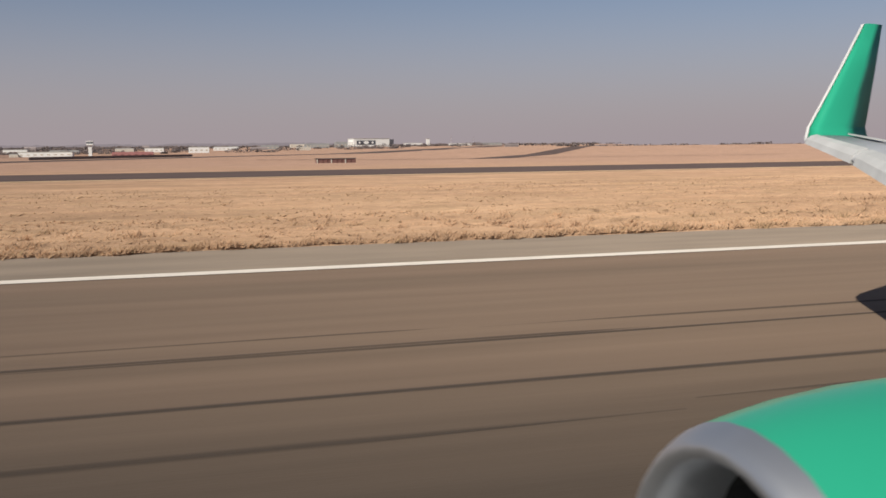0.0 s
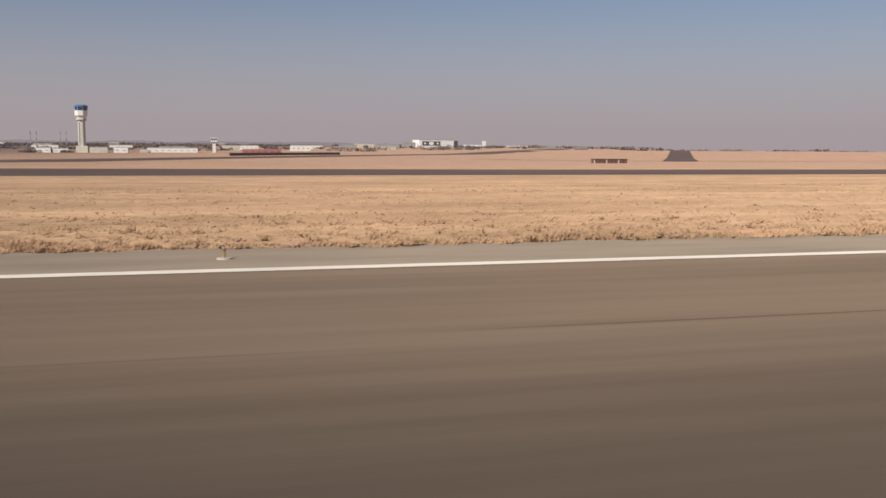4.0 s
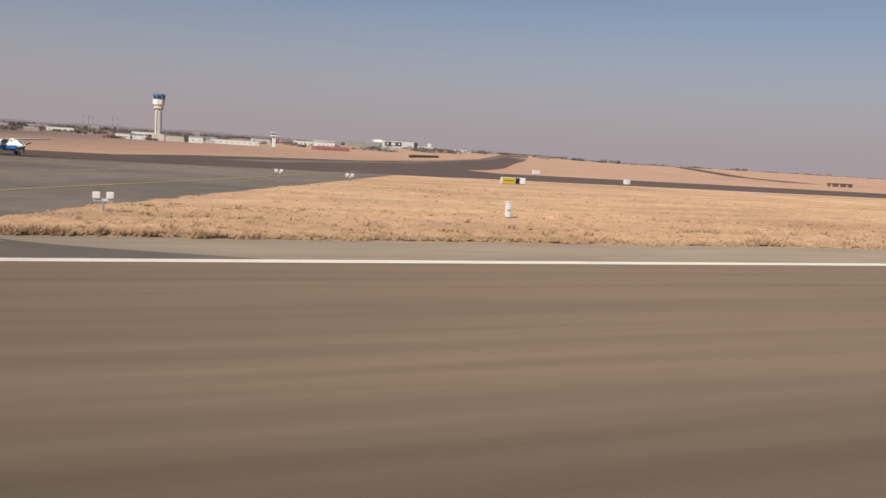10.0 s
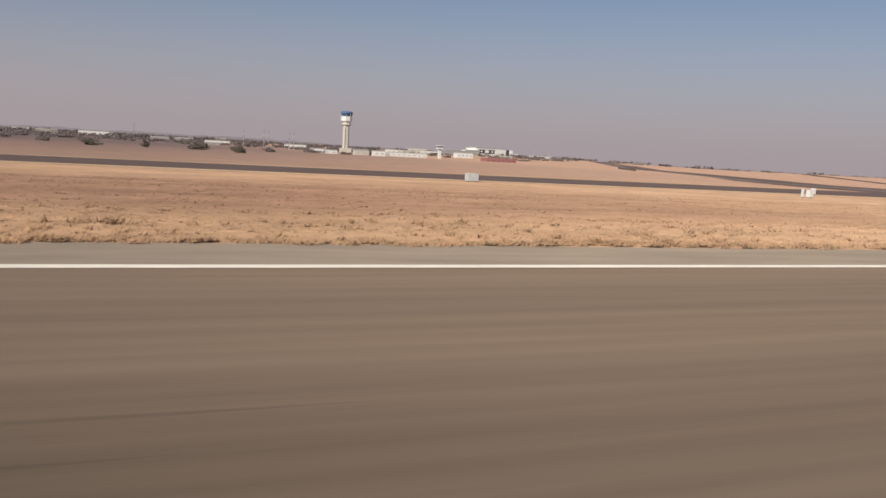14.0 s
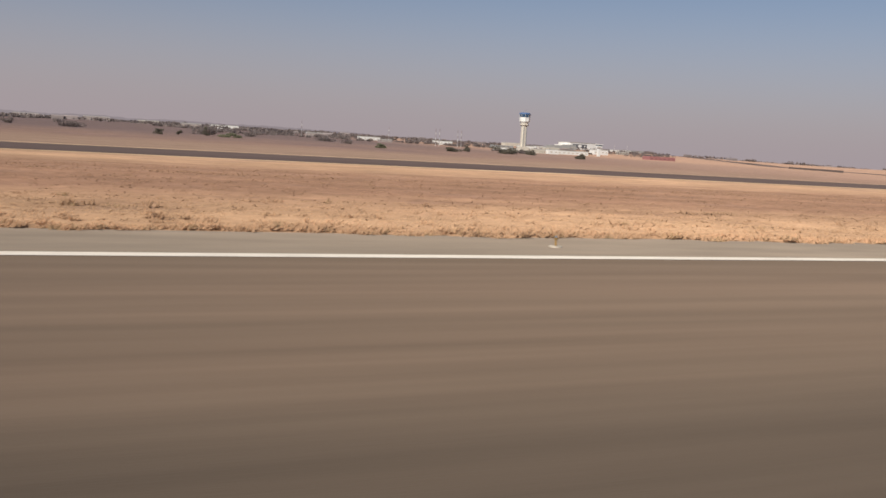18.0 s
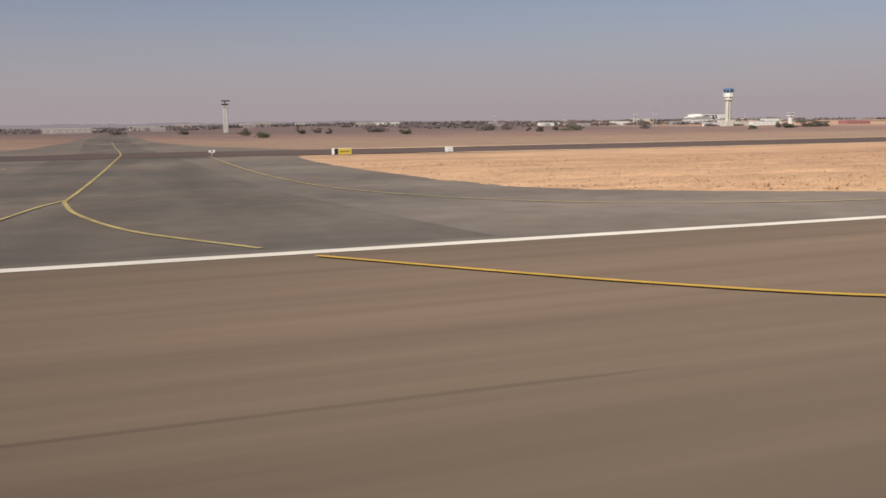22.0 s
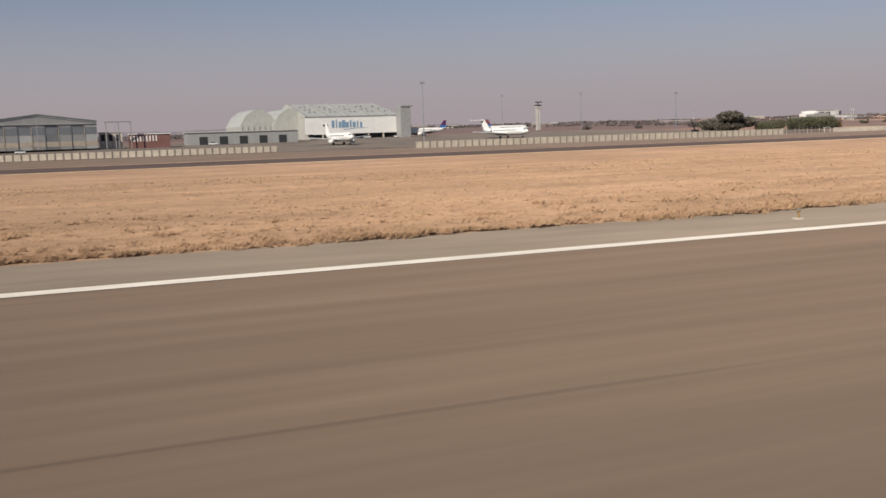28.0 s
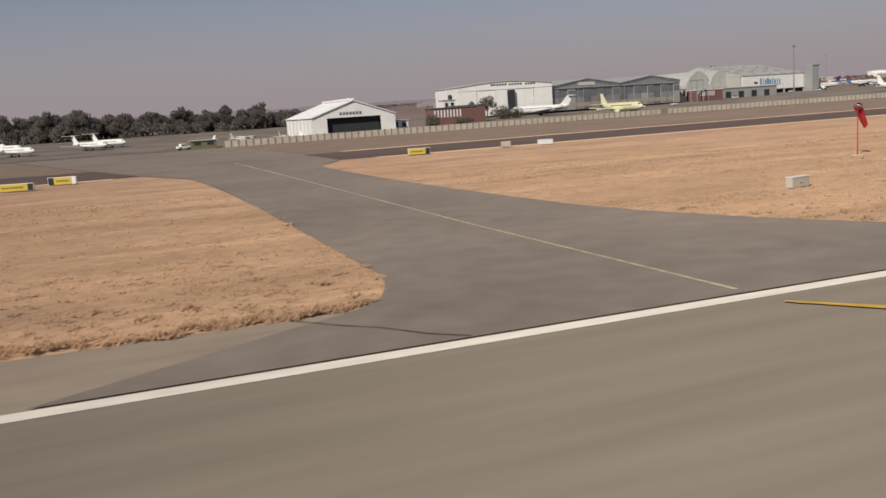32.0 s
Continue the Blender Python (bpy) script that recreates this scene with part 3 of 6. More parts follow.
def flat_patches(name, patches, mat, lift, label, category="stain", kind="stuff", group=""):
    """Long tapered marks on the runway, fading to their sides: (x from, x to, y, width)."""
    verts, faces = [], []
    for x0, x1, y, w in patches:
        drift = rng.uniform(-0.15, 0.15)
        k = len(verts)
        for f, g in ((0, 0.15), (0.15, 1), (0.5, 0.8), (0.85, 1), (1, 0.1)):
            x, yy = x0 + (x1 - x0) * f, y + drift * f
            verts += [(x * S, (yy - w * g / 2) * S, lift * S), (x * S, (yy + w * g / 2) * S, lift * S)]
        faces += [(k + 2 * q, k + 2 * q + 2, k + 2 * q + 3, k + 2 * q + 1) for q in range(4)]
    me = bpy.data.meshes.new(name)
    me.from_pydata(verts, [], faces)
    sides = me.uv_layers.new(name="across")
    for loop in me.loops:
        sides.data[loop.index].uv = (0.5, loop.vertex_index % 2)
    me.materials.append(mat)
    return tagged(new(name, me), label, category, group, kind)


marks = []
for y in (10.3, 10.9, 11.6, 11.9, 12.4, 15.6, 16.9):
    x = 90.0
    while x > -150:
        n = rng.uniform(8, 40)
        if rng.random() < 0.62:
            marks.append((x - n, x, y + rng.normal(0, 0.12), rng.uniform(0.18, 0.5)))
        x -= n + rng.uniform(4, 26)
for k in range(44):
    x, n = rng.uniform(-1770, -150), rng.uniform(6, 34)
    marks.append((x - n, x, rng.choice((9.1, 9.9, 11.6, 13.0, 15.5)) + rng.normal(0, 0.5), rng.uniform(0.12, 0.32)))
marks += [(-960, -895, 9.9, 0.5), (-814, -809, 9.1, 0.55), (-1660, -1632, 15.2, 0.3), (-6, 9, 15.7, 0.3), (-6, 5, 17.0, 0.22), (-40, -22, 11.8, 0.42), (-38, -27, 10.3, 0.4)]
for one in marks:
    flat_patches("tyre_mark", [one], RUBBER_DARK if one[0] > -160 else RUBBER_FAINT, 0.026, "dark rubber tyre mark along the runway", "tyre mark", "", "tyre marks")
spots = []
for k in range(46):
    x, y, m = rng.uniform(-474, -438), rng.uniform(5, 17), int(rng.integers(2, 6))
    for q in range(m):
        px, py = x + 0.35 * q, y + 0.22 * (q % 3) + rng.normal(0, 0.05)
        spots.append((px, px + rng.uniform(0.25, 0.8), py, rng.uniform(0.12, 0.34)))
for k in range(14):
    x, y = rng.uniform(-462, -420), rng.uniform(24, 60)
    spots.append((x, x + rng.uniform(1.5, 6), y, rng.uniform(0.3, 1.2)))
flat_patches("oil_stains", spots, STAIN, 0.04, "dark oil and rubber stains at the runway exit", "stain")
for jx in (-222.7, -1239.2, -1687.5):
    painted("runway_joint", [(jx, 27.2), (jx + 0.1, 16), (jx, -30)], 0.2, JOINT, 0.03, "dark sealed joint across the runway", "joint")
strip("seam_strip", [(SEAM - 0.3, 27.4), (SEAM + 13 - 0.3, -31)], [(SEAM + 0.3, 27.4), (SEAM + 13.3, -31)], JOINT, 0.03, label="dark seam between two runway surfaces", category="joint")


# ---- airfield signs, lights and boxes ----
def letter(ch, w, h, d):
    """Block capitals from bars, in x and z, standing a little proud of a face at y = 0."""
    bm = bmesh.new()
    t = w * 0.24
    if ch == "E":
        bars = [(-w / 2 + t / 2, h / 2, t, h)] + [(0, z, w, t) for z in (t / 2, h / 2, h - t / 2)]
    elif ch == "H":
        bars = [(-w / 2 + t / 2, h / 2, t, h), (w / 2 - t / 2, h / 2, t, h), (0, h / 2, w, t)]
    else:
        bars = [(0, h / 2, w, t), (-w * 0.3, h * 0.62, t, h * 0.35)]
    for k, (x, z, bw, bh) in enumerate(bars):
        box(bw, d + 0.002 * k, bh, x, 0, z - bh / 2, bm=bm)
    return bm


def exit_sign(x, y, turn, ch):
    s = thing("taxiway_sign", x, y, ground_z(x, y), turn, f"yellow exit sign with black arrow and letter {ch} on grass", "sign", "airfield signs")
    part("cabinet", box(1.0, 0.42, 0.95, 0, 0.22, 0.14, 0.02), WHITE, s)
    part("face_panel", box(0.9, 0.02, 0.84, 0, 0, 0.2), SIGN_YELLOW, s, "yellow face panel")
    c = part("letter", letter(ch, 0.28, 0.5, 0.02), BLACK, s, f"black letter {ch}")
    c.location = (0.2 * S, -0.018 * S, 0.36 * S)
    a = part("arrow", letter("arrow", 0.26, 0.5, 0.02), BLACK, s, "black arrow")
    a.location = (-0.2 * S, -0.018 * S, 0.36 * S)
    for lx in (-0.4, 0.4):
        part("leg", box(0.07, 0.2, 0.16, lx, 0.22, 0), METAL, s)


def taxi_sign(x, y, turn, panels, h=1.0):
    """panels: (width, material) from left to right."""
    wide = sum(p[0] for p in panels)
    s = thing("taxiway_sign", x, y, ground_z(x, y), turn, "low yellow and black taxiway direction sign on the grass", "sign", "airfield signs")
    part("cabinet", box(wide + 0.1, 0.5, h, 0, 0.27, 0.12, 0.02), WHITE, s)
    px = -wide / 2
    for w, mat in panels:
        part("panel", box(w - 0.03, 0.02, h - 0.1, px + w / 2, 0, 0.17), mat, s)
        if mat is SIGN_YELLOW:
            part("writing_bar", box(w * 0.72, 0.012, h * 0.24, px + w / 2, -0.012, 0.17 + h * 0.33), WRITING, s)
        px += w
    for lx in (-wide * 0.4, wide * 0.4):
        part("leg", box(0.1, 0.3, 0.14, lx, 0.27, 0), METAL, s)


exit_sign(-492.3, 49.1, 8, "E")
exit_sign(-1222.4, 42.5, 12, "H")
Y1, B1, W1 = SIGN_YELLOW, BLACK, WHITE
taxi_sign(-343.2, 120, -6, [(2.2, Y1), (0.7, B1), (0.9, W1)], 0.95)
taxi_sign(-445.4, 124, -6, [(0.6, B1), (2.05, Y1), (0.55, W1)], 0.9)
taxi_sign(-440.0, 126.5, -6, [(0.65, Y1), (0.5, B1), (0.6, Y1)], 0.7)
taxi_sign(-1196.4, 142, -4, [(0.45, W1), (1.6, Y1)], 1.0)
taxi_sign(-1191.8, 143, -4, [(0.55, Y1), (0.45, B1), (0.5, Y1)], 0.75)
taxi_sign(-1127.8, 140, -4, [(0.3, W1), (0.6, B1), (2.1, Y1)], 1.0)
taxi_sign(-1877.6, 144, -16, [(2.9, Y1), (0.7, B1)], 1.05)
taxi_sign(-1933.0, 143, -16, [(0.8, B1), (2.5, Y1), (0.6, W1)], 1.1)
taxi_sign(-1938.7, 136, -16, [(4.0, Y1), (0.7, B1)], 1.0)


def marker_box(x, y, w, d, h, turn=0.0, mat=None, label="white equipment box standing in the dry grass"):
    s = thing("equipment_box", x, y, ground_z(x, y), turn, label, "box", "airfield equipment boxes")
    part("body", box(w, d, h, 0, 0, 0.12, 0.03), mat or WHITE, s)
    part("lid", box(w + 0.06, d + 0.06, 0.07, 0, 0, h + 0.12, 0.01), WHITE, s)
    part("handle", box(0.3, 0.04, 0.05, 0, -d / 2 - 0.02, h * 0.6), METAL, s)
    for lx in (-w * 0.38, w * 0.38):
        part("foot", box(0.12, d * 0.8, 0.12, lx, 0, 0), METAL, s)


marker_box(-272, 237, 2.2, 0.8, 1.1)
marker_box(-299.6, 152, 1.0, 1.0, 0.9)
marker_box(-381.6, 50, 0.28, 0.28, 0.95, label="slim white marker post standing in the grass")
marker_box(-506.2, 121.5, 0.9, 0.9, 1.25)
marker_box(-507.8, 121.5, 0.4, 0.4, 1.4)
marker_box(-484, 142.5, 0.7, 0.7, 1.2)
marker_box(-565.6, 136.5, 2.0, 1.2, 1.2, mat=WHITE_GREY, label="pale grey equipment cabinet standing in the grass")
marker_box(-1107.6, 146, 1.2, 0.8, 0.8)
marker_box(-1105.1, 44.7, 0.55, 0.5, 0.75)
marker_box(-1742.7, 111, 0.8, 0.7, 1.2)
marker_box(-1310.4, 94, 0.14, 0.14, 0.9, mat=WALL_BROWN, label="slim dark marker post standing in the grass")
stand = thing("instrument_post", -1743.7, 98.6, ground_z(-1743.7, 98.6), 0, "white instrument post with a small frame on top", "post")
part("housing", box(0.32, 0.3, 0.95, 0, 0, 0.1, 0.02), WHITE, stand)
part("pole", box(0.07, 0.07, 0.8, 0, 0, 1.05), METAL, stand)
for fz in (1.6, 2.0):
    part("frame_bar", box(0.9, 0.08, 0.1, 0, 0, fz), WHITE, stand)
for fx in (-0.4, 0.4):
    part("frame_side", box(0.1, 0.08, 0.3, fx, 0, 1.7), WHITE, stand)
marker_box(-1879.7, 54.6, 2.0, 0.6, 0.75, 10, FENCE, "long pale grey box lying in the dry grass")
marker_box(-1861.2, 144.8, 1.6, 0.9, 0.85, -12, FENCE, "short grey box beside the taxiway")
marker_box(-1854.4, 143, 2.6, 0.9, 0.8, -12, label="long white box beside the taxiway")


def edge_light():
    s = thing("runway_edge_light", 0, 0, 0, 0, "small frangible runway edge light on a concrete pad", "light", "runway edge lights")
    part("pad", tube(0.27, 0.26, 0.05, n=14), FENCE, s, "round pale concrete pad")
    part("stem", tube(0.045, 0.04, 0.24, 0, 0, 0.06, 8), LAMP_STEM, s, "dull orange stem")
    part("lamp_head", tube(0.07, 0.095, 0.08, 0, 0, 0.3, 10), LAMP_STEM, s)
    part("lens", tube(0.07, 0.03, 0.07, 0, 0, 0.38, 10), GLASS_GREY, s)
    return s


first_light = edge_light()
first_light.matrix_world = place(-27.6, 31.2, 0.012)
for k in range(1, 38):
    lx = float(np.interp(k, [0, 4, 5, 6, 14, 15, 19, 24, 26, 31, 36, 38], [-27.6, -247.2, -302, -358.4, -807.7, -864.5, -1091.5, -1367, -1474.6, -1745, -2024, -2135]))
    if -500 < lx < -440 or -1180 < lx < -1140 or -1930 < lx < -1885:
        continue
    copy_thing(first_light, place(lx, 31.2, 0.012))


def taxi_light(x, y):
    s = thing("taxiway_light", x, y, ground_z(x, y) + 0.1, 0, "small white twin-headed guard light on a stem", "light", "taxiway lights")
    part("stem", tube(0.06, 0.06, 0.5, n=8), METAL, s)
    part("bar", box(0.9, 0.12, 0.1, 0, 0, 0.5), WHITE, s)
    for lx in (-0.32, 0.32):
        part("lamp_head", box(0.34, 0.3, 0.34, lx, 0, 0.6, 0.03), WHITE, s)


for x, y in ((-406, 46.4), (-383, 105), (-375.5, 101), (-470, 52), (-412, 150), (-1186, 152), (-1147, 148), (-1197, 60)):
    taxi_light(x, y)

painted("apron_crack", [(-1922.2, 34.7), (-1920.9, 32.8), (-1919.6, 31.4), (-1918.5, 29.6), (-1917.4, 28.5)], 0.17, CRACK, 0.09, "dark crack across the exit mouth", "crack")
# windsock with its painted ring
sock = thing("windsock", -1855, 73, ground_z(-1855, 73), 0, "faded red windsock drooping from a slim mast", "windsock")
part("mast", tube(0.06, 0.045, 4.9, n=8), RED, sock, "slim orange-red mast")
part("base", box(0.7, 0.7, 0.12, 0, 0, 0), LINE, sock)
part("hoop", tube(0.56, 0.56, 0.08, 0, 0, 0, 16, m=Matrix.Translation((0.1, 0, 4.9)) @ Matrix.Rotation(radians(40), 4, "Y")), METAL, sock)
rings = []
for k in range(9):
    f = k / 8
    cx, cz, r = 0.1 + 1.15 * f - 0.2 * f * f, 4.9 - 1.9 * f + 0.08 * math.sin(9 * f), 0.55 - 0.2 * f
    rings.append([(cx + 0.55 * r * math.sin(a) * f, r * math.cos(a) * (1 - 0.35 * f), cz + r * math.sin(a) * (1 - 0.3 * f)) for a in [2 * math.pi * j / 14 for j in range(14)]])
part("sock", loft(rings, caps=False), RED, sock, "drooping red fabric sleeve", True)
for a0, a1 in ((150, 265), (275, 330), (20, 120)):
    pts = [(-1855 + 6.6 * math.cos(radians(a)), 73 + 6.6 * math.sin(radians(a))) for a in np.linspace(a0, a1, 20)]
    painted("windsock_ring", pts, 0.55, LINE, 0.05, "broken white painted ring on the grass", "marking")


# ---- aeroplanes ----
def fuselage(length, r, nose=0.13, tail=0.34, up=0.55, n=16):
    rings = []
    for f, k, dz in ((0, 0.02, -0.12), (0.012, 0.25, -0.1), (nose * 0.35, 0.62, -0.05), (nose * 0.75, 0.92, 0), (nose * 1.1, 1, 0), (0.5, 1, 0), (1 - tail, 1, 0), (1 - tail * 0.55, 0.78, up * 0.35), (1 - tail * 0.22, 0.42, up * 0.8), (1, 0.1, up * 1.1)):
        x = length * (0.5 - f)
        rings.append([(x, r * k * math.cos(a), r * (dz + k * math.sin(a))) for a in [2 * math.pi * j / n for j in range(n)]])
    return loft(rings)


def plate(corners, thick, axis):
    """A tapered surface from (a, b) corners, thickened along axis; axis y: (x, z), axis z: (x, y, height)."""
    if axis == "y":
        a = [(x, -thick / 2, z) for x, z in corners]
        b = [(x, thick / 2, z) for x, z in corners]
    else:
        a = [(x, y, z - thick / 2) for x, y, z in corners]
        b = [(x, y, z + thick / 2) for x, y, z in corners]
    return loft([a, b])


def jet(x, y, turn, length, r, span, body_mat, fin_mat, label, t_tail=False, rear_engines=False, second_mat=None, stripe=None):
    L = length
    z0 = r * 1.75
    s = thing("parked_aeroplane", x, y, ground_z(x, y) + 0.1, turn, label, "aeroplane")
    body = part("fuselage", fuselage(L, r), body_mat, s, smooth=True)
    body.location.z = z0 * S
    part("cabin_glazing", box(L * 0.5, 2 * r * 0.985, r * 0.14, L * 0.06, 0, z0 + r * 0.25), DARK, s, "thin dark cabin window strip")
    part("windscreen", box(L * 0.022, r * 1.25, r * 0.26, L * 0.448, 0, z0 + r * 0.33, 0.02), DARK, s, "dark cockpit windscreen")
    if stripe:
        part("belly_stripe", box(L * 0.62, 2 * r * 0.975, r * 0.3, L * 0.02, 0, z0 - r * 0.35), stripe, s, "coloured stripe along the side")
    for side in (-1, 1):
        part("wing", plate([(L * 0.13, side * r * 0.6, z0 - r * 0.55), (-L * 0.13, side * r * 0.6, z0 - r * 0.55), (-L * 0.17, side * span / 2, z0 + r * 0.1), (-L * 0.12, side * span / 2, z0 + r * 0.1)], r * 0.2, "z"), WING_GREY if body_mat is not PALE_YELLOW else PALE_YELLOW, s)
        ht = z0 + (r * 3.15 if t_tail else r * 0.75)
        part("tailplane", plate([(-L * 0.38 - (L * 0.08 if t_tail else 0), side * 0.1, ht), (-L * 0.5 - (L * 0.05 if t_tail else 0), side * 0.1, ht), (-L * 0.52 - (L * 0.05 if t_tail else 0), side * span * 0.19, ht + 0.1), (-L * 0.48 - (L * 0.05 if t_tail else 0), side * span * 0.19, ht + 0.1)], r * 0.12, "z"), body_mat, s)
        if rear_engines:
            part("engine", tube(r * 0.42, r * 0.32, L * 0.15, 0, 0, 0, 12, m=Matrix.Translation((-L * 0.22, side * r * 1.45, z0 + r * 0.35)) @ Matrix.Rotation(radians(-90), 4, "Y")), body_mat, s, smooth=True)
        else:
            part("engine", tube(r * 0.5, r * 0.38, L * 0.11, 0, 0, 0, 14, m=Matrix.Translation((L * 0.14, side * span * 0.16, z0 - r * 0.95)) @ Matrix.Rotation(radians(-90), 4, "Y")), body_mat, s, smooth=True)
        part("main_wheel", tube(r * 0.28, r * 0.28, r * 0.4, 0, 0, 0, 12, m=Matrix.Translation((-L * 0.02, side * r * 1.3 + r * 0.2, r * 0.28)) @ Matrix.Rotation(radians(90), 4, "X")), BLACK, s)
        part("main_leg", box(r * 0.16, r * 0.16, z0 - r * 0.8, -L * 0.02, side * r * 1.3, r * 0.25), METAL, s)
    top = r * 3.3
    fin = part("fin", plate([(-L * 0.33, z0 + r * 0.75), (-L * 0.47, z0 + r * 0.6), (-L * (0.555 if t_tail else 0.5), z0 + top), (-L * (0.46 if t_tail else 0.445), z0 + top)], r * 0.16, "y"), fin_mat, s, "coloured tail fin" if fin_mat is not body_mat else "")
    if second_mat:
        part("fin_band", plate([(-L * 0.335, z0 + r * 0.7), (-L * 0.49, z0 + r * 0.55), (-L * 0.483, z0 + r * 1.7), (-L * 0.385, z0 + r * 1.7)], r * 0.18, "y"), second_mat, fin)
    part("nose_wheel", tube(r * 0.2, r * 0.2, r * 0.3, 0, 0, 0, 12, m=Matrix.Translation((L * 0.38, r * 0.15, r * 0.2)) @ Matrix.Rotation(radians(90), 4, "X")), BLACK, s)
    part("nose_leg", box(r * 0.12, r * 0.12, z0 - r * 0.9, L * 0.38, 0, r * 0.2), METAL, s)
    return s


def propeller_plane(x, y, turn, label, belly=None, scale=1.0, high=True):
    L, r, span = 11.6 * scale, 0.8 * scale, 14.5 * scale
    z0 = 1.75 * scale
    s = thing("light_aeroplane", x, y, ground_z(x, y) + 0.1, turn, label, "aeroplane", "propeller aeroplanes")
    body = part("fuselage", fuselage(L, r, 0.2, 0.5, 0.35, 12), WHITE, s, smooth=True)
    body.location.z = z0 * S
    if belly:
        part("belly_stripe", box(L * 0.55, 1.9 * r, r * 0.75, L * 0.12, 0, z0 - r * 0.95, 0.05), belly, s, "blue lower side")
        part("cargo_pod", box(L * 0.35, r * 1.3, r * 0.5, L * 0.06, 0, z0 - r * 1.35, 0.1), belly, s)
    for k in range(5):
        part("window", box(L * 0.035, r * 1.96, r * 0.34, L * (0.2 - 0.07 * k), 0, z0 + r * 0.25), DARK, s)
    part("windscreen", box(L * 0.05, r * 1.6, r * 0.42, L * 0.27, 0, z0 + r * 0.4, 0.03), DARK, s)
    wz = z0 + (r * 1.02 if high else -r * 0.5)
    for side in (-1, 1):
        part("wing", plate([(L * 0.2, side * r * 0.3, wz), (L * 0.035, side * r * 0.3, wz), (L * 0.06, side * span / 2, wz + 0.25), (L * 0.165, side * span / 2, wz + 0.25)], 0.2 * scale, "z"), WHITE, s)
        if high:
            part("wing_strut", loft([[(L * 0.12, side * r * 0.9, z0 - r * 0.6), (L * 0.1, side * r * 0.9, z0 - r * 0.6), (L * 0.11, side * r * 0.98, z0 - r * 0.6)], [(L * 0.12, side * span * 0.24, wz), (L * 0.1, side * span * 0.24, wz), (L * 0.11, side * span * 0.246, wz)]]), WHITE, s)
        part("tailplane", plate([(-L * 0.38, side * 0.08, z0 + r * 0.55), (-L * 0.48, side * 0.08, z0 + r * 0.55), (-L * 0.48, side * span * 0.2, z0 + r * 0.6), (-L * 0.41, side * span * 0.2, z0 + r * 0.6)], 0.12 * scale, "z"), WHITE, s)
        part("main_leg", loft([[(L * 0.07, side * r * 0.4, z0 - r * 0.9), (L * 0.05, side * r * 0.4, z0 - r * 0.9), (L * 0.06, side * r * 0.5, z0 - r * 0.8)], [(L * 0.07, side * 1.7 * scale, 0.35 * scale), (L * 0.05, side * 1.7 * scale, 0.35 * scale), (L * 0.06, side * 1.75 * scale, 0.4 * scale)]]), WHITE, s)
        part("wheel", tube(0.34 * scale, 0.34 * scale, 0.24 * scale, 0, 0, 0, 12, m=Matrix.Translation((L * 0.06, side * 1.75 * scale + 0.12 * scale, 0.34 * scale)) @ Matrix.Rotation(radians(90), 4, "X")), BLACK, s)
    part("fin", plate([(-L * 0.34, z0 + r * 0.5), (-L * 0.48, z0 + r * 0.35), (-L * 0.53, z0 + 2.9 * scale), (-L * 0.46, z0 + 2.9 * scale)], 0.14 * scale, "y"), WHITE, s)
    part("nose_wheel", tube(0.28 * scale, 0.28 * scale, 0.2 * scale, 0, 0, 0, 12, m=Matrix.Translation((L * 0.38, 0.1 * scale, 0.28 * scale)) @ Matrix.Rotation(radians(90), 4, "X")), BLACK, s)
    part("nose_leg", box(0.1 * scale, 0.1 * scale, z0 - r, L * 0.38, 0, 0.3 * scale), METAL, s)
    part("spinner", tube(0.28 * scale, 0.03 * scale, 0.5 * scale, 0, 0, 0, 10, m=Matrix.Translation((L * 0.49, 0, z0 - r * 0.1)) @ Matrix.Rotation(radians(90), 4, "Y")), METAL, s)
    for a in (25, 145, 265):
        part("propeller_blade", loft([[(L * 0.505 + dx, (t * math.cos(radians(a)) - u * math.sin(radians(a))), z0 - r * 0.1 + (t * math.sin(radians(a)) + u * math.cos(radians(a)))) for dx, u in ((0, -0.09), (0.04, 0.09), (0, 0.09), (-0.04, -0.09))] for t in (0.12 * scale, 1.25 * scale)]), BLACK, s)
    return s


propeller_plane(-413.8, 149.5, -57, "white and blue high-wing propeller aeroplane on the taxiway", BLUE, scale=0.9)
propeller_plane(-1270.5, 171, -4, "white high-wing propeller aeroplane on the taxiway", scale=0.85)
jet(-1517.6, 372, -80, 28, 1.85, 30, WHITE, WHITE, "white twin-engined airliner parked by the hangar")
jet(-1432.8, 390.4, -74, 33, 1.8, 30, WHITE, WHITE, "white rear-engined airliner with a high tail parked on the apron", t_tail=True, rear_engines=True)
jet(-1357, 553, -4, 31, 1.85, 28, WHITE, RED_FIN, "white airliner with a red and blue tail parked on the apron", second_mat=BLUE)
jet(-1428, 521, 174, 30, 1.8, 28, WHITE, PURPLE, "white airliner with a purple and blue tail parked on the apron", second_mat=BLUE)
jet(-1718.2, 333, -82, 27, 1.8, 27, PALE_YELLOW, PALE_YELLOW, "unpainted yellow-primed airliner parked behind the fence")
jet(-1727, 391, 162, 30, 1.75, 26, WHITE, WHITE, "white rear-engined jet with a high tail parked at the hangar", t_tail=True, rear_engines=True)
for px, py, pt in ((-1929, 356, -55), (-1922, 372, -55), (-1953, 345, -50), (-1958, 385, -60), (-1966, 420, -60)):
    jet(px, py, pt, 20, 1.15, 19, WHITE, WHITE, "small white business jet with a high tail on the apron", t_tail=True, rear_engines=True)
propeller_plane(-1893, 318, 150, "small white propeller aeroplane parked behind the fence", scale=0.75, high=False)
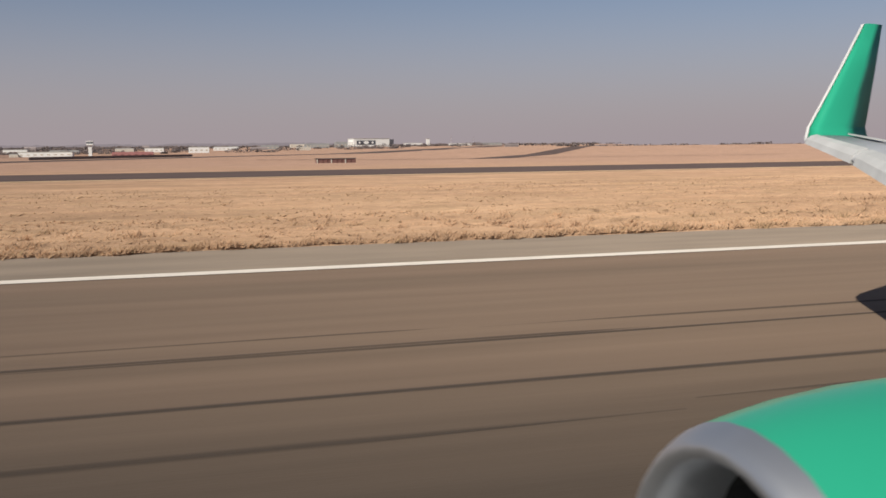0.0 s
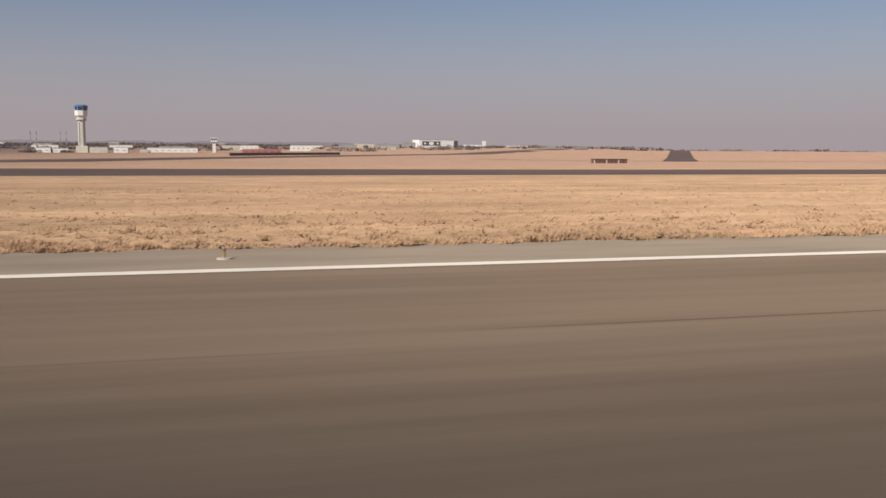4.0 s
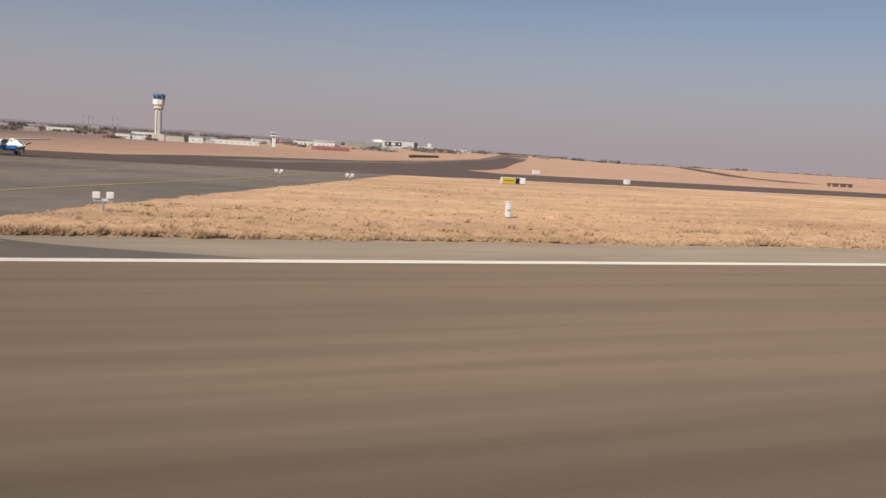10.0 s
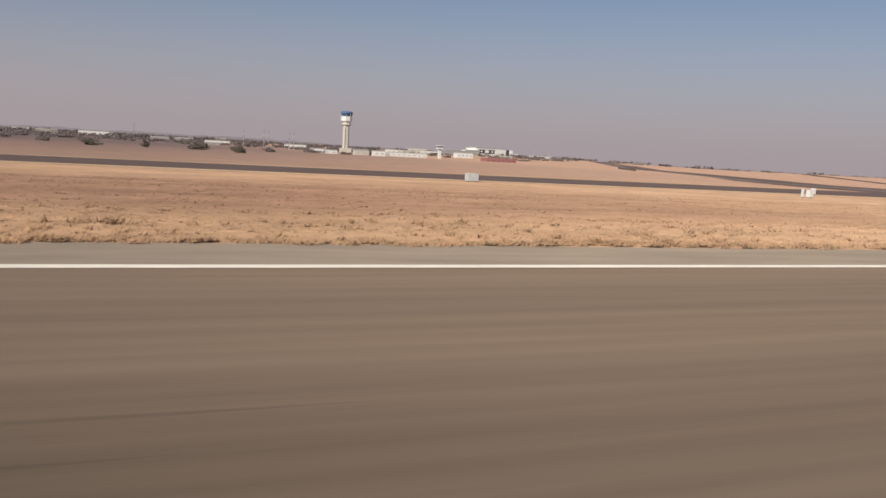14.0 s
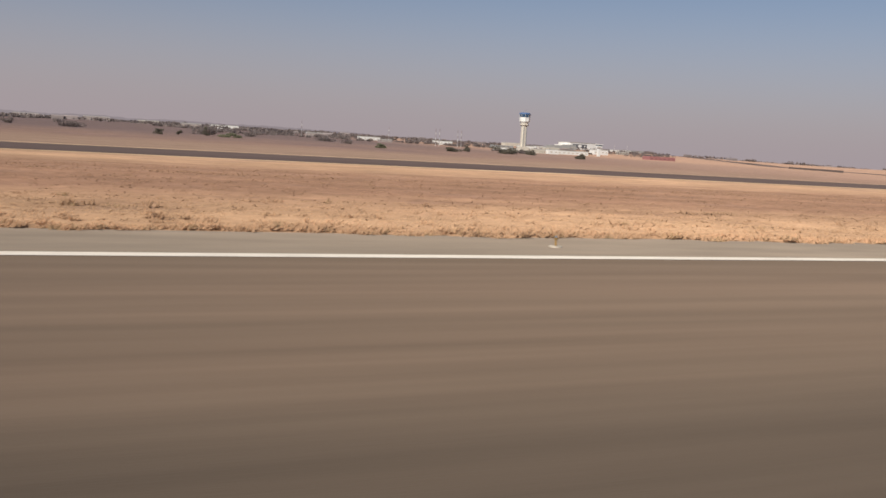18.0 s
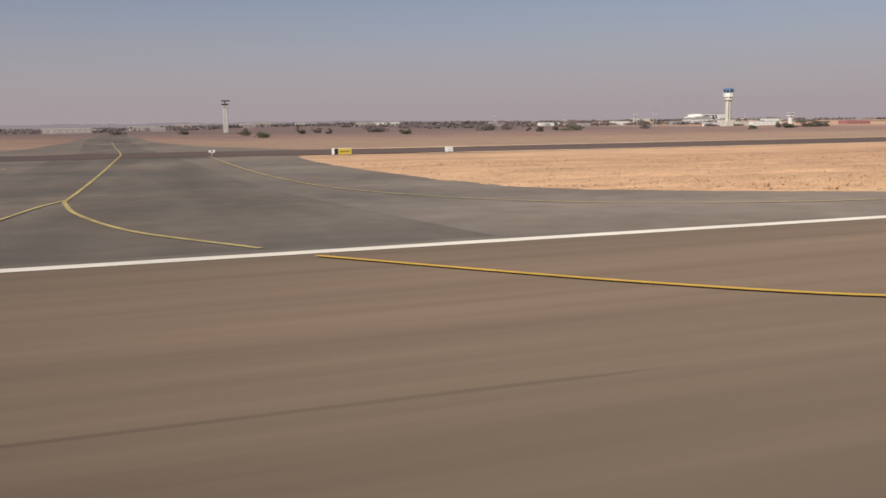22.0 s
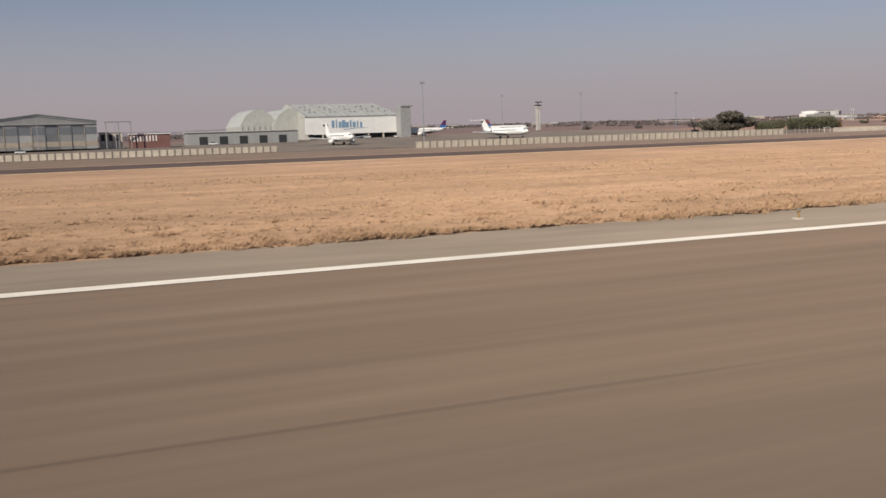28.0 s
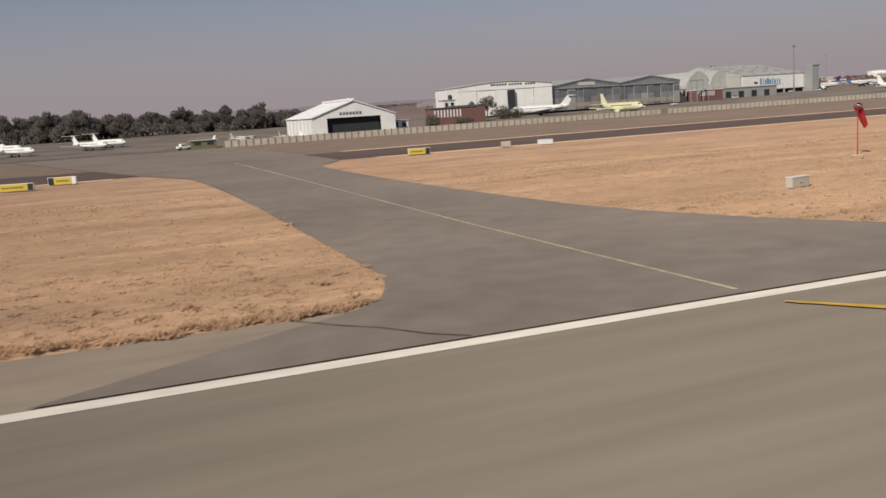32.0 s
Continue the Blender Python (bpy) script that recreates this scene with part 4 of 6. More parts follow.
propeller_plane(-1879, 322, 20, "small white propeller aeroplane parked behind the fence", scale=0.8)
propeller_plane(-1866, 316, 60, "small white propeller aeroplane parked by the hangar", scale=0.75, high=False)
propeller_plane(-1857, 312, -20, "small white propeller aeroplane parked by the hangar", scale=0.7, high=False)


# ---- hangars and buildings ----
def hangar(name, x, y, z, turn, w, d, eave, ridge, wall, roof, label, doors=0, door_mat=None, open_w=0.0, open_h=0.0, arch=False, sign_bars=(), sign_mat=None, ridge_monitor=False, band=None, tones=(), trim=None):
    """Its front faces -y; x, y: the middle of the front."""
    s = thing(name, x, y, z, turn, label, "hangar")
    t = 0.35
    for side in (-1, 1):
        part("side_wall", box(t, d - 2 * t, eave, side * (w / 2 - t / 2), d / 2, -0.3), wall, s)
        n = max(2, int(d / 6))
        for k in range(n):
            part("wall_rib", box(0.2, 0.35, eave - 0.5, side * (w / 2 + 0.06), t + (k + 0.5) * (d - 2 * t) / n, -0.2), wall, s)
    n = 12 if arch else 2
    curve = [(-w / 2 + w * k / n, eave + (ridge - eave) * (math.sin(math.pi * k / n) if arch else 1 - abs(2 * k / n - 1))) for k in range(n + 1)]
    gable = [(-w / 2, open_h or eave * 0.86)] + [(w / 2, open_h or eave * 0.86)] + curve[::-1]
    g = part("front_gable", prism(gable, t), wall, s)
    back = part("back_wall", prism([(-w / 2, -0.3), (w / 2, -0.3)] + curve[::-1], t), wall, s)
    back.location.y = (d - t) * S
    over = 0.5
    roof_in = [(px * (1 + over / w), pz + 0.02) for px, pz in curve]
    outline = roof_in + [(px, pz + 0.3) for px, pz in roof_in[::-1]]
    r = part("roof", prism(outline, d + 2 * over), roof, s)
    r.location.y = -over * S
    for k in range(1, max(2, int(d / 5))):
        ry = k * d / max(2, int(d / 5))
        rib = part("roof_rib", prism([(px, pz + 0.3) for px, pz in roof_in] + [(px, pz + 0.42) for px, pz in roof_in[::-1]], 0.25), roof, s)
        rib.location.y = ry * S
    if ridge_monitor:
        part("ridge_vent", box(w * 0.07, d * 0.9, 0.7, 0, d * 0.5, ridge + 0.2, 0.1), roof, s)
    h = (open_h or eave * 0.86)
    if open_w:
        # flat near-black panel paints the shade behind the open front
        part("interior_shade_panel", box(open_w, 0.1, h + 0.2, 0, 1.8, -0.25), DARK, s, "near-black panel painted as the shade inside the hangar")
        for side in (-1, 1):
            ww = (w - open_w) / 2
            part("front_panel", box(ww, t, h + 0.3, side * (open_w / 2 + ww / 2), t / 2, -0.3), wall, s)
    for k in range(doors):
        dw = w / doors
        off = 0.25 * (k % 2)
        dr = part("sliding_door", box(dw - 0.12, 0.22, h, -w / 2 + (k + 0.5) * dw, 0.2 + off, -0.2, 0.03), tones[k % len(tones)] if tones else door_mat or wall, s)
        if band:
            part("door_band", box(dw - 0.3, 0.05, h * 0.2, -w / 2 + (k + 0.5) * dw, 0.07 + off, h * 0.1), band, dr, "beige band across the door")
            part("door_glazing", box(dw - 0.5, 0.05, h * 0.3, -w / 2 + (k + 0.5) * dw, 0.07 + off, h * 0.58), GLASS_GREY, dr, "grey glazed upper panel")
            part("door_post", box(0.22, 0.1, h, -w / 2 + k * dw + 0.1, -0.02 + off, -0.2), GREY if k % 2 else FENCE, dr)
        else:
            part("door_rail", box(dw - 0.2, 0.04, 0.12, -w / 2 + (k + 0.5) * dw, 0.07 + off, h * 0.35), WHITE_GREY, dr)
    if trim:
        edge = part("gable_trim", prism([(px, pz - 0.75) for px, pz in curve] + [(px, pz + 0.1) for px, pz in curve[::-1]], 0.16), trim, s, "pale trim under the roof edge")
        edge.location.y = -0.2 * S
        part("door_track", box(w, 0.3, 0.35, 0, -0.1, h - 0.1), trim, s)
    for bx, bz, bw, bh in sign_bars:
        part("sign_bar", box(bw, 0.06, bh, bx, -0.05, bz), sign_mat or BLACK, s)
    return s


# white hangar with a curved gable
hangar("hangar", -1734, 413, 3.0, -6, 50, 42, 14.3, 16.2, WHITE, ROOF, "long white hangar with a shallow curved roof and closed doors", doors=5, door_mat=WHITE, open_h=12.4, arch=True, sign_bars=[(-7 + 1.45 * k, 14.3, 1.0, 0.95) for k in range(6)] + [(2.6 + 1.4 * k, 14.2, 0.95, 0.9) for k in range(5)] + [(11.2 + 1.4 * k, 14.1, 0.95, 0.85) for k in range(4)], sign_mat=BLACK)
tower_door = thing("hangar_doorway", -1731.6, 411.6, 3.0, -6, "tall narrow doorway of the white hangar, its shade painted near-black", "doorway")
# solid near-black block gives the doorway its shade by colour
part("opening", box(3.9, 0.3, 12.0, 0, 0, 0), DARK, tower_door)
pipe = thing("pipe_gantry", -1762.5, 409, ground_z(-1762.5, 409), 0, "white pipe gantry standing against the hangar", "gantry")
for fx in (-4.6, 3.4):
    part("post", box(0.45, 0.45, 14.4, fx, 0, -0.2), WHITE, pipe)
part("beam", box(9.4, 0.5, 0.55, -0.3, 0, 14.2), WHITE, pipe)
part("beam", box(9.4, 0.3, 0.3, -0.3, 0, 12.6), WHITE, pipe)
# two grey hangars side by side
for k, (cx, lab) in enumerate(((-1684.6, "dark grey hangar with tall sliding doors and a low gable"), (-1636.5, "second dark grey hangar with tall sliding doors and a low gable"))):
    hangar("hangar", cx, 418.3 + 13 * k, 3.2, 15, 49.6, 40, 12.0, 15.2, GREY, ROOF_GREY, lab, doors=9, door_mat=GREY_DOOR, tones=(GREY_DOOR, GREY_DOOR, DOOR_PALE, GREY_DOOR, DOOR_DARK, GREY_DOOR, DOOR_DARK) if k == 0 else (DOOR_DARK, GREY_DOOR, GREY_DOOR, DOOR_PALE, GREY_DOOR), trim=ROOF_GREY, open_h=10.8, band=DOOR_BAND, sign_bars=[(0, 12.0, 12, 1.6)] if k == 0 else [], sign_mat=WHITE)
for k in range(4):
    post = thing("light_pole", -1698 + 31 * k, 404 + 6 * k, 3.0, 0, "slim grey lighting pole in front of the hangars", "pole", "light poles")
    part("pole", tube(0.16, 0.1, 13 - 2 * (k % 2), n=8), METAL, post)
    part("lamp_head", box(0.9, 0.4, 0.25, 0, 0, 13 - 2 * (k % 2)), METAL, post)
frame_work = thing("steel_frame", -1604, 434, 3.0, 15, "open steel frame beside the grey hangar", "frame")
for fx in (-5, 0.5, 6):
    part("column", box(0.35, 0.35, 11.6, fx, 0, -0.3), GREY, frame_work)
part("beam", box(12, 0.4, 0.5, 0.5, 0, 11.2), GREY, frame_work)
# big hangar with the wide sign wall and a row of translucent vaults
fly = thing("hangar", -1471, 522, 3.6, 2, "huge pale hangar with a wide sign wall and ridged translucent roofs", "hangar")
part("front_wall", box(58, 1.0, 10.0, 0, 0.5, 3.0), WHITE, fly, "white sign wall")
# solid near-black block paints the shade under the sign wall
part("undercroft_shade", box(57, 0.8, 3.2, 0, 2.5, -0.3), DARK, fly, "near-black block painted as the shade of the open ground floor")
for k in range(7):
    part("column", box(0.8, 0.9, 3.4, -28 + 56 * k / 6, 0.6, -0.4), FENCE, fly)
part("trim", box(58.6, 0.4, 0.5, 0, -0.1, 12.9), GREY, fly, "dark trim along the top of the wall")
part("side_wall", box(1.0, 66, 13.4, -28.4, 35, -0.5), ROOF, fly)
part("side_wall", box(1.0, 66, 13.4, 28.4, 35, -0.5), ROOF, fly)
part("roof", loft([[(x, 0.0, 13.4), (x, 48, 22.2), (x, 68, 18.0), (x, 68, 12.9), (x, 0.0, 12.9)] for x in (-29, 29)]), VAULT, fly, "sloping pale translucent roof")
for rx in (-28, -15.5, -3, 9.3, 20.6):
    part("roof_rib", loft([[(rx - 0.3, 0.0, 13.42), (rx + 0.3, 0.0, 13.42), (rx + 0.3, 0.0, 14.0), (rx - 0.3, 0.0, 14.0)], [(rx - 0.3, 47.6, 22.2), (rx + 0.3, 47.6, 22.2), (rx + 0.3, 47.6, 22.9), (rx - 0.3, 47.6, 22.9)]]), GREY, fly, "dark seam up the roof")
for rx in (-22, -19, -9.5, -6.5, 3, 6, 14, 17, 25):
    for ry in (14, 24, 34):
        part("roof_vent", box(0.9, 1.6, 0.7, rx - 0.05 * ry, ry, 13.6 + ry * 0.183), GREY, fly)
part("pillar", box(6.4, 8, 18.3, 29.9, -4.6, -0.5, 0.1), GREY_DOOR, fly, "tall grey pillar tower")
part("pillar_cap", box(7.6, 9, 0.9, 30.6, -4.6, 17.8, 0.05), GREY, fly)
for k, (bw, bh) in enumerate(((1.6, 4.2), (0.7, 4.6), (1.7, 3.4), (2.0, 4.3), (1.9, 3.2), (1.0, 4.2), (1.8, 3.2), (0.7, 3.8), (1.2, 3.1))):
    part("sign_bar", box(bw, 0.1, bh, -12.5 + 2.15 * k, -0.08, 6.6), SIGN_BLUE, fly, "pale blue sign shape")
part("sign_swoosh", loft([[(-6, -0.08, 5.2), (-6, -0.08, 5.6), (-6, 0.0, 5.4)], [(2, -0.08, 6.0), (2, -0.08, 6.3), (2, 0, 6.1)], [(9, -0.08, 6.2), (9, -0.08, 6.35), (9, 0, 6.3)]]), SIGN_BLUE, fly)
part("vent", box(3.0, 0.1, 1.3, -17, -0.08, 7.4), DARK, fly)
vault = thing("hangar", -1515, 538, 3.6, 2, "pale translucent vaulted hangar beside the sign wall", "hangar")
for k in range(2):
    cx = -9 + 19 * k
    prof = [(cx - 11, -0.3), (cx + 11, -0.3), (cx + 11, 9), (cx + 7.5, 15), (cx + 2.5, 18.6), (cx - 2.5, 18.6), (cx - 7.5, 15), (cx - 11, 9)]
    v = part("vault", prism(prof, 52), VAULT, vault, "translucent ribbed vault")
    v.location.y = -1.5 * k * S
    for j in range(7):
        part("rib", box(0.3, 0.3, 9.3, cx - 10 + 3.3 * j, -0.3 - 1.5 * k, -0.3), ROOF, v)
low_block = thing("low_building", -1543, 470, 2.8, 0, "low grey workshop building with dark doorways", "building")
part("wall", box(56, 18, 6.5, 0, 9, -0.4), GREY_DOOR, low_block)
part("roof", box(57, 19, 0.5, 0, 9, 6.1), ROOF, low_block)
for k in range(5):
    part("door", box(4.0, 0.2, 4.2, -20 + 10 * k, -0.06, -0.2), DARK, low_block)
# white gabled hangar near the last exit
hangar("hangar", -1844.2, 301, 0.8, 0, 29.5, 42, 6.4, 11.6, WHITE, WHITE_ROOF, "white gabled hangar with a wide dark open front", open_w=19, open_h=6.2, sign_bars=[(-4.6 + 1.15 * k, 7.0, 0.8, 0.95) for k in range(7)], sign_mat=SIGN_GREY, ridge_monitor=True)
for nm, x, y, w, d, h, mat, lab in (
    ("low_building", -1826.5, 305, 6, 10, 4.6, WHITE, "small white office block beside the hangar"),
    ("low_building", -1590, 440, 18, 14, 6.4, BRICK, "red brick building with a white canopy roof"),
    ("low_building", -1607, 446, 10, 10, 7.5, CREAM, "cream pump house beside the brick building"),
    ("low_building", -1791, 340, 19.2, 9, 7.3, BRICK, "red brick building with a greenish flat roof"),
    ("low_building", -1773.4, 365, 13.2, 9, 7.4, BRICK, "small red brick building with a greenish flat roof"),
    ("stair_block", -1777.5, 380, 5.6, 6, 10.0, WHITE, "white stair block carrying a black water tank"),
    ("low_building", -1895, 299, 8, 3, 2.6, GREEN_SHED, "small olive-green shed at the end of the fence"),
):
    s = thing(nm, x, y, ground_z(x, y), 0, lab, "building")
    part("wall", box(w, d, h + 0.4, 0, d / 2, -0.4), mat, s)
    part("roof", box(w + 0.8, d + 0.8, 0.3, 0, d / 2, h, 0.05), WHITE_ROOF if "canopy" in lab else GREEN_ROOF if mat is BRICK else ROOF if mat is not GREY else GREY, s)
    n = max(2, int(w / 1.3)) if mat is BRICK else max(2, int(w / 3.2))
    for k in range(n):
        if mat is BRICK and (k > n * 0.62 or w < 15):
            continue
        part("window", box(w / n * (0.42 if mat is BRICK else 0.5), 0.12, h * 0.4, -w / 2 + (k + 0.5) * w / n, -0.05, h * 0.5), WHITE if mat is BRICK else DARK, s)
tank = thing("water_tank", -1775.8, 383, ground_z(-1775.8, 380) + 10.35, 0, "black plastic water tank on the stair block", "tank")
part("body", tube(0.95, 0.95, 1.7, n=14), BLACK, tank)
part("dome", tube(0.95, 0.35, 0.4, 0, 0, 1.7, 14), BLACK, tank)
for mx, my, mh in ((-1641.5, 316, 24), (-1487.5, 350, 24), (-1298, 447, 21), (-1315.5, 527, 24), (-1331, 618, 27)):
    m = thing("floodlight_mast", mx, my, ground_z(mx, my), 0, "tall slim floodlight mast over the apron", "mast", "floodlight masts")
    part("pole", tube(0.28, 0.14, mh, n=8), METAL, m)
    part("head_ring", box(2.0, 0.5, 0.3, 0, 0, mh), METAL, m)
    for k in (-0.7, 0, 0.7):
        part("lamp", box(0.45, 0.35, 0.8, k, 0, mh + 0.3), GREY, m)
vehicle = thing("pickup_truck", -1901, 302, ground_z(-1901, 302) + 0.1, 200, "white pickup truck parked at the end of the fence", "truck")
part("body", box(4.6, 1.8, 0.7, 0, 0, 0.45, 0.08), WHITE, vehicle)
part("cab", box(1.9, 1.65, 0.75, 0.4, 0, 1.15, 0.15), WHITE, vehicle)
part("window", box(1.5, 1.7, 0.4, 0.4, 0, 1.3, 0.05), DARK, vehicle)
for wx in (-1.5, 1.5):
    for wy in (-0.8, 0.8):
        part("wheel", tube(0.38, 0.38, 0.25, 0, 0, 0, 12, m=Matrix.Translation((wx, wy + 0.12, 0.38)) @ Matrix.Rotation(radians(90), 4, "X")), BLACK, vehicle)
for cx, cy, tn in ((-1665, 398, 0), (-1642, 402, 10), (-1690, 396, 0), (-1560, 455, 0), (-1452, 500, 80), (-1488, 512, 90), (-1500, 505, 20), (-1466, 511, 0)):
    car = thing("parked_car", cx, cy, ground_z(cx, cy) + 0.1, tn, "small white car parked in front of the hangars", "car", "parked cars")
    part("body", box(4.0, 1.7, 0.65, 0, 0, 0.35, 0.12), WHITE, car)
    part("cabin", box(2.2, 1.5, 0.6, -0.1, 0, 1.0, 0.18), DARK, car, "dark glazed cabin")
    for wx in (-1.25, 1.25):
        for wy in (-0.72, 0.72):
            part("wheel", tube(0.32, 0.32, 0.22, 0, 0, 0, 10, m=Matrix.Translation((wx, wy + 0.11, 0.32)) @ Matrix.Rotation(radians(90), 4, "X")), BLACK, car)

# ---- control towers and far buildings ----
ct = thing("control_tower", -276.5, 1162, 4.2, 0, "tall cream control tower with a flared blue-glazed cab", "tower")
def ring_of(r, z):
    return [(r * math.cos(a), r * math.sin(a), z) for a in [2 * math.pi * (j + 0.5) / 8 for j in range(8)]]


part("shaft", loft([ring_of(4.6, -0.5), ring_of(4.5, 34.6)]), CREAM, ct)
for sx in (-2.3, 2.3):
    part("slot", box(1.0, 0.5, 31, sx, -4.05, 2.0), GLASS_GREY, ct, "dark vertical slot in the shaft")
part("foot", box(14, 12, 8, 0, 0, -0.5, 0.2), CREAM, ct)
part("neck", loft([ring_of(5.0, 34.4), ring_of(6.7, 35.6), ring_of(6.7, 37.0), ring_of(5.4, 37.2), ring_of(5.6, 38.6)]), CREAM, ct, "stepped neck under the cab")
part("drum", loft([ring_of(5.8, 38.4), ring_of(7.8, 40.2), ring_of(8.1, 45.6)]), WHITE, ct, "white drum below the cab")
part("cab_glass", loft([ring_of(7.5, 45.6), ring_of(8.4, 49.4)]), GLASS, ct, "blue tinted cab glazing")
part("cab_roof", loft([ring_of(8.7, 49.4), ring_of(8.7, 50.6), ring_of(6.5, 51.8)]), RIM_BLUE, ct, "blue roof rim")
part("antenna", tube(0.15, 0.1, 5, 2, 0, 51.8, 6), METAL, ct)
part("antenna", tube(0.15, 0.1, 4, -3, 1, 51.8, 6), METAL, ct)
for j in range(8):
    a = 2 * math.pi * (j + 0.5) / 8
    part("mullion", loft([[(r * math.cos(a) + dx, r * math.sin(a) + dy, z) for dx, dy in ((-0.15, -0.15), (0.15, -0.15), (0.15, 0.15), (-0.15, 0.15))] for r, z in ((7.55, 45.7), (8.45, 49.4))]), WHITE, ct)
ct.scale = (0.95, 0.95, 1.1)
t2 = thing("water_tower", -122.2, 1204, 5.3, 0, "slim white tower with a boxy glazed top", "tower")
part("shaft", box(4.2, 4.2, 14, 0, 0, -0.5, 0.2), WHITE, t2)
part("cab_glass", box(7.5, 7.5, 2.6, 0, 0, 15.2, 0.1), GLASS_GREY, t2)
part("cab_floor", box(8, 8, 1.8, 0, 0, 13.4, 0.2), WHITE, t2)
part("cab_roof", box(8.6, 8.6, 1.0, 0, 0, 17.7, 0.2), WHITE, t2)
rt = thing("radar_tower", -1031, 1158, 6.4, 0, "slender pale concrete radar tower with a dark top platform", "tower")
part("shaft", box(5.6, 5.6, 35, 0, 0, -0.5, 0.3), TOWER_GREY, rt)
part("platform", box(8.6, 8.6, 1.1, 0, 0, 34.4, 0.1), TOWER_DARK, rt)
part("housing", box(6.6, 6.6, 3.4, 0, 0, 30.6, 0.2), TOWER_GREY, rt)
part("antenna_mast", tube(0.8, 0.8, 3.0, 0, 0, 35.4, 8), TOWER_DARK, rt)
part("antenna", box(10.5, 1.4, 1.7, 1, 0, 38.2, 0.1), TOWER_DARK, rt, "wide dark radar antenna")
part("opening", box(1.0, 0.2, 20, 1.2, -2.8, 6), WHITE_GREY, rt, "pale vertical slot in the shaft")
bh = thing("hangar", 415, 2130, 21.6, 4, "huge white hangar with a dark sign band on its front", "hangar")
part("wall", box(88, 60, 19, 0, 30, -1), WHITE, bh)
part("annex", box(18, 40, 12, -54, 30, -1), WHITE, bh)
# the shade of this side is put into the dark colour
part("painted_shade_side", box(10, 60, 17, 49.5, 30, -1), TOWER_DARK, bh, "side block with its shade painted dark")
part("sign_band", box(46, 0.5, 10.0, -14, -0.2, 4.0), TOWER_DARK, bh, "dark grey sign band")
for k, (bx, bw) in enumerate(((-30, 5), (-14, 13), (2, 5))):
    part("sign_shape", loft([[(bx + bw / 2 * math.cos(a), y, 9 + min(bw / 2, 4.0) * math.sin(a)) for a in [2 * math.pi * j / 16 for j in range(16)]] for y in (-0.55, -0.4)]), WHITE, bh)
part("roof_edge", box(90, 62, 1, 0, 30, 18), ROOF, bh)
wt = thing("white_tower", 636, 2447, 26, 0, "small plain white tower on the horizon", "tower")
part("shaft", box(9, 9, 18, 0, 0, -1, 0.4), WHITE, wt)
part("cap", box(10, 10, 1, 0, 0, 17), ROOF, wt)
for x, y, w, d, h, mat, lab in (
    (-318, 1148, 16, 10, 5, WHITE, "white office block at the foot of the control tower"), (-300, 1150, 18, 10, 4, WHITE, "white office block at the foot of the control tower"),
    (-257, 1150, 20, 10, 5.5, CREAM, "cream office block at the foot of the control tower"), (-232, 1150, 16, 10, 6, WHITE, "white office block at the foot of the control tower"),
    (-174, 1200, 62, 16, 5, WHITE, "long low white building near the towers"), (-208, 1190, 10, 8, 3, CREAM, "small cream shed near the towers"),
    (-67, 1115, 46, 18, 4.2, RED_ROOF, "low building with a faded red roof in the distance"), (10, 1405, 30, 16, 8, WHITE, "white workshop in the distance"),
    (-95, 1395, 26, 20, 7, CREAM, "cream workshop in the distance"), (268, 2000, 52, 30, 9, GREY, "grey warehouse in the distance"), (330, 2050, 26, 30, 12, GREY, "dark warehouse in the distance"),
    (720, 2400, 60, 30, 6, WHITE, "long white building on the horizon"), (820, 2450, 70, 30, 7, GREY, "grey building on the horizon"),
    (60, 1700, 44, 20, 6, WHITE, "white cargo shed in the distance"), (150, 1820, 34, 20, 7, GREY, "grey cargo shed in the distance"), (190, 1600, 24, 14, 5, CREAM, "cream workshop in the distance"),
    (-180, 1420, 40, 14, 5, GREY, "low grey store in the distance"), (-260, 1500, 34, 14, 6, WHITE, "white store in the distance"), (-60, 1560, 30, 14, 6, WHITE, "white store in the distance"),
    (260, 2250, 50, 24, 8, CREAM, "cream warehouse in the distance"), (560, 2300, 46, 24, 8, WHITE, "white warehouse in the distance"), (-380, 1560, 40, 14, 5, WHITE, "long white store in the distance"),
    (-560, 2050, 60, 18, 7, WHITE, "long white warehouse on the plain"), (-700, 2300, 54, 18, 7, CREAM, "cream warehouse on the plain"),
    (-420, 1350, 20, 12, 4, TOWN, "small grey building in the distance"), (-470, 1600, 30, 14, 6, TOWN, "small grey building in the distance"),
    (-650, 1900, 40, 16, 7, TOWN, "grey building in the distance"), (-820, 2300, 60, 20, 9, TOWN, "grey warehouse in the distance"),
    (-980, 2500, 60, 20, 9, TOWN, "grey warehouse in the distance"), (-1100, 2200, 70, 20, 8, TOWN, "low grey warehouse in the distance"),
    (-1240, 1700, 80, 20, 8, TOWN, "grey warehouse in the distance"),
):
    s = thing("far_building", x, y, ground_z(x, y), 0, lab, "building")
    part("wall", box(w, d, h + 1, 0, d / 2, -1), mat, s)
    part("roof", prism([(-w / 2 - 0.5, h), (w / 2 + 0.5, h), (w / 2 - 1, h + 1.2), (-w / 2 + 1, h + 1.2)], d), mat if mat in (GREY, RED_ROOF) else ROOF, s)
    for k in range(min(8, max(2, int(w / 7)))):
        n = min(8, max(2, int(w / 7)))
        part("window", box(w / n * 0.45, 0.2, h * 0.22, -w / 2 + (k + 0.5) * w / n, -0.08, h * 0.4), BRICK if mat is RED_ROOF else FENCE, s)
dw = thing("boundary_wall", -117, 727, 0, 0, "long low dark brown wall on the far grass", "wall")
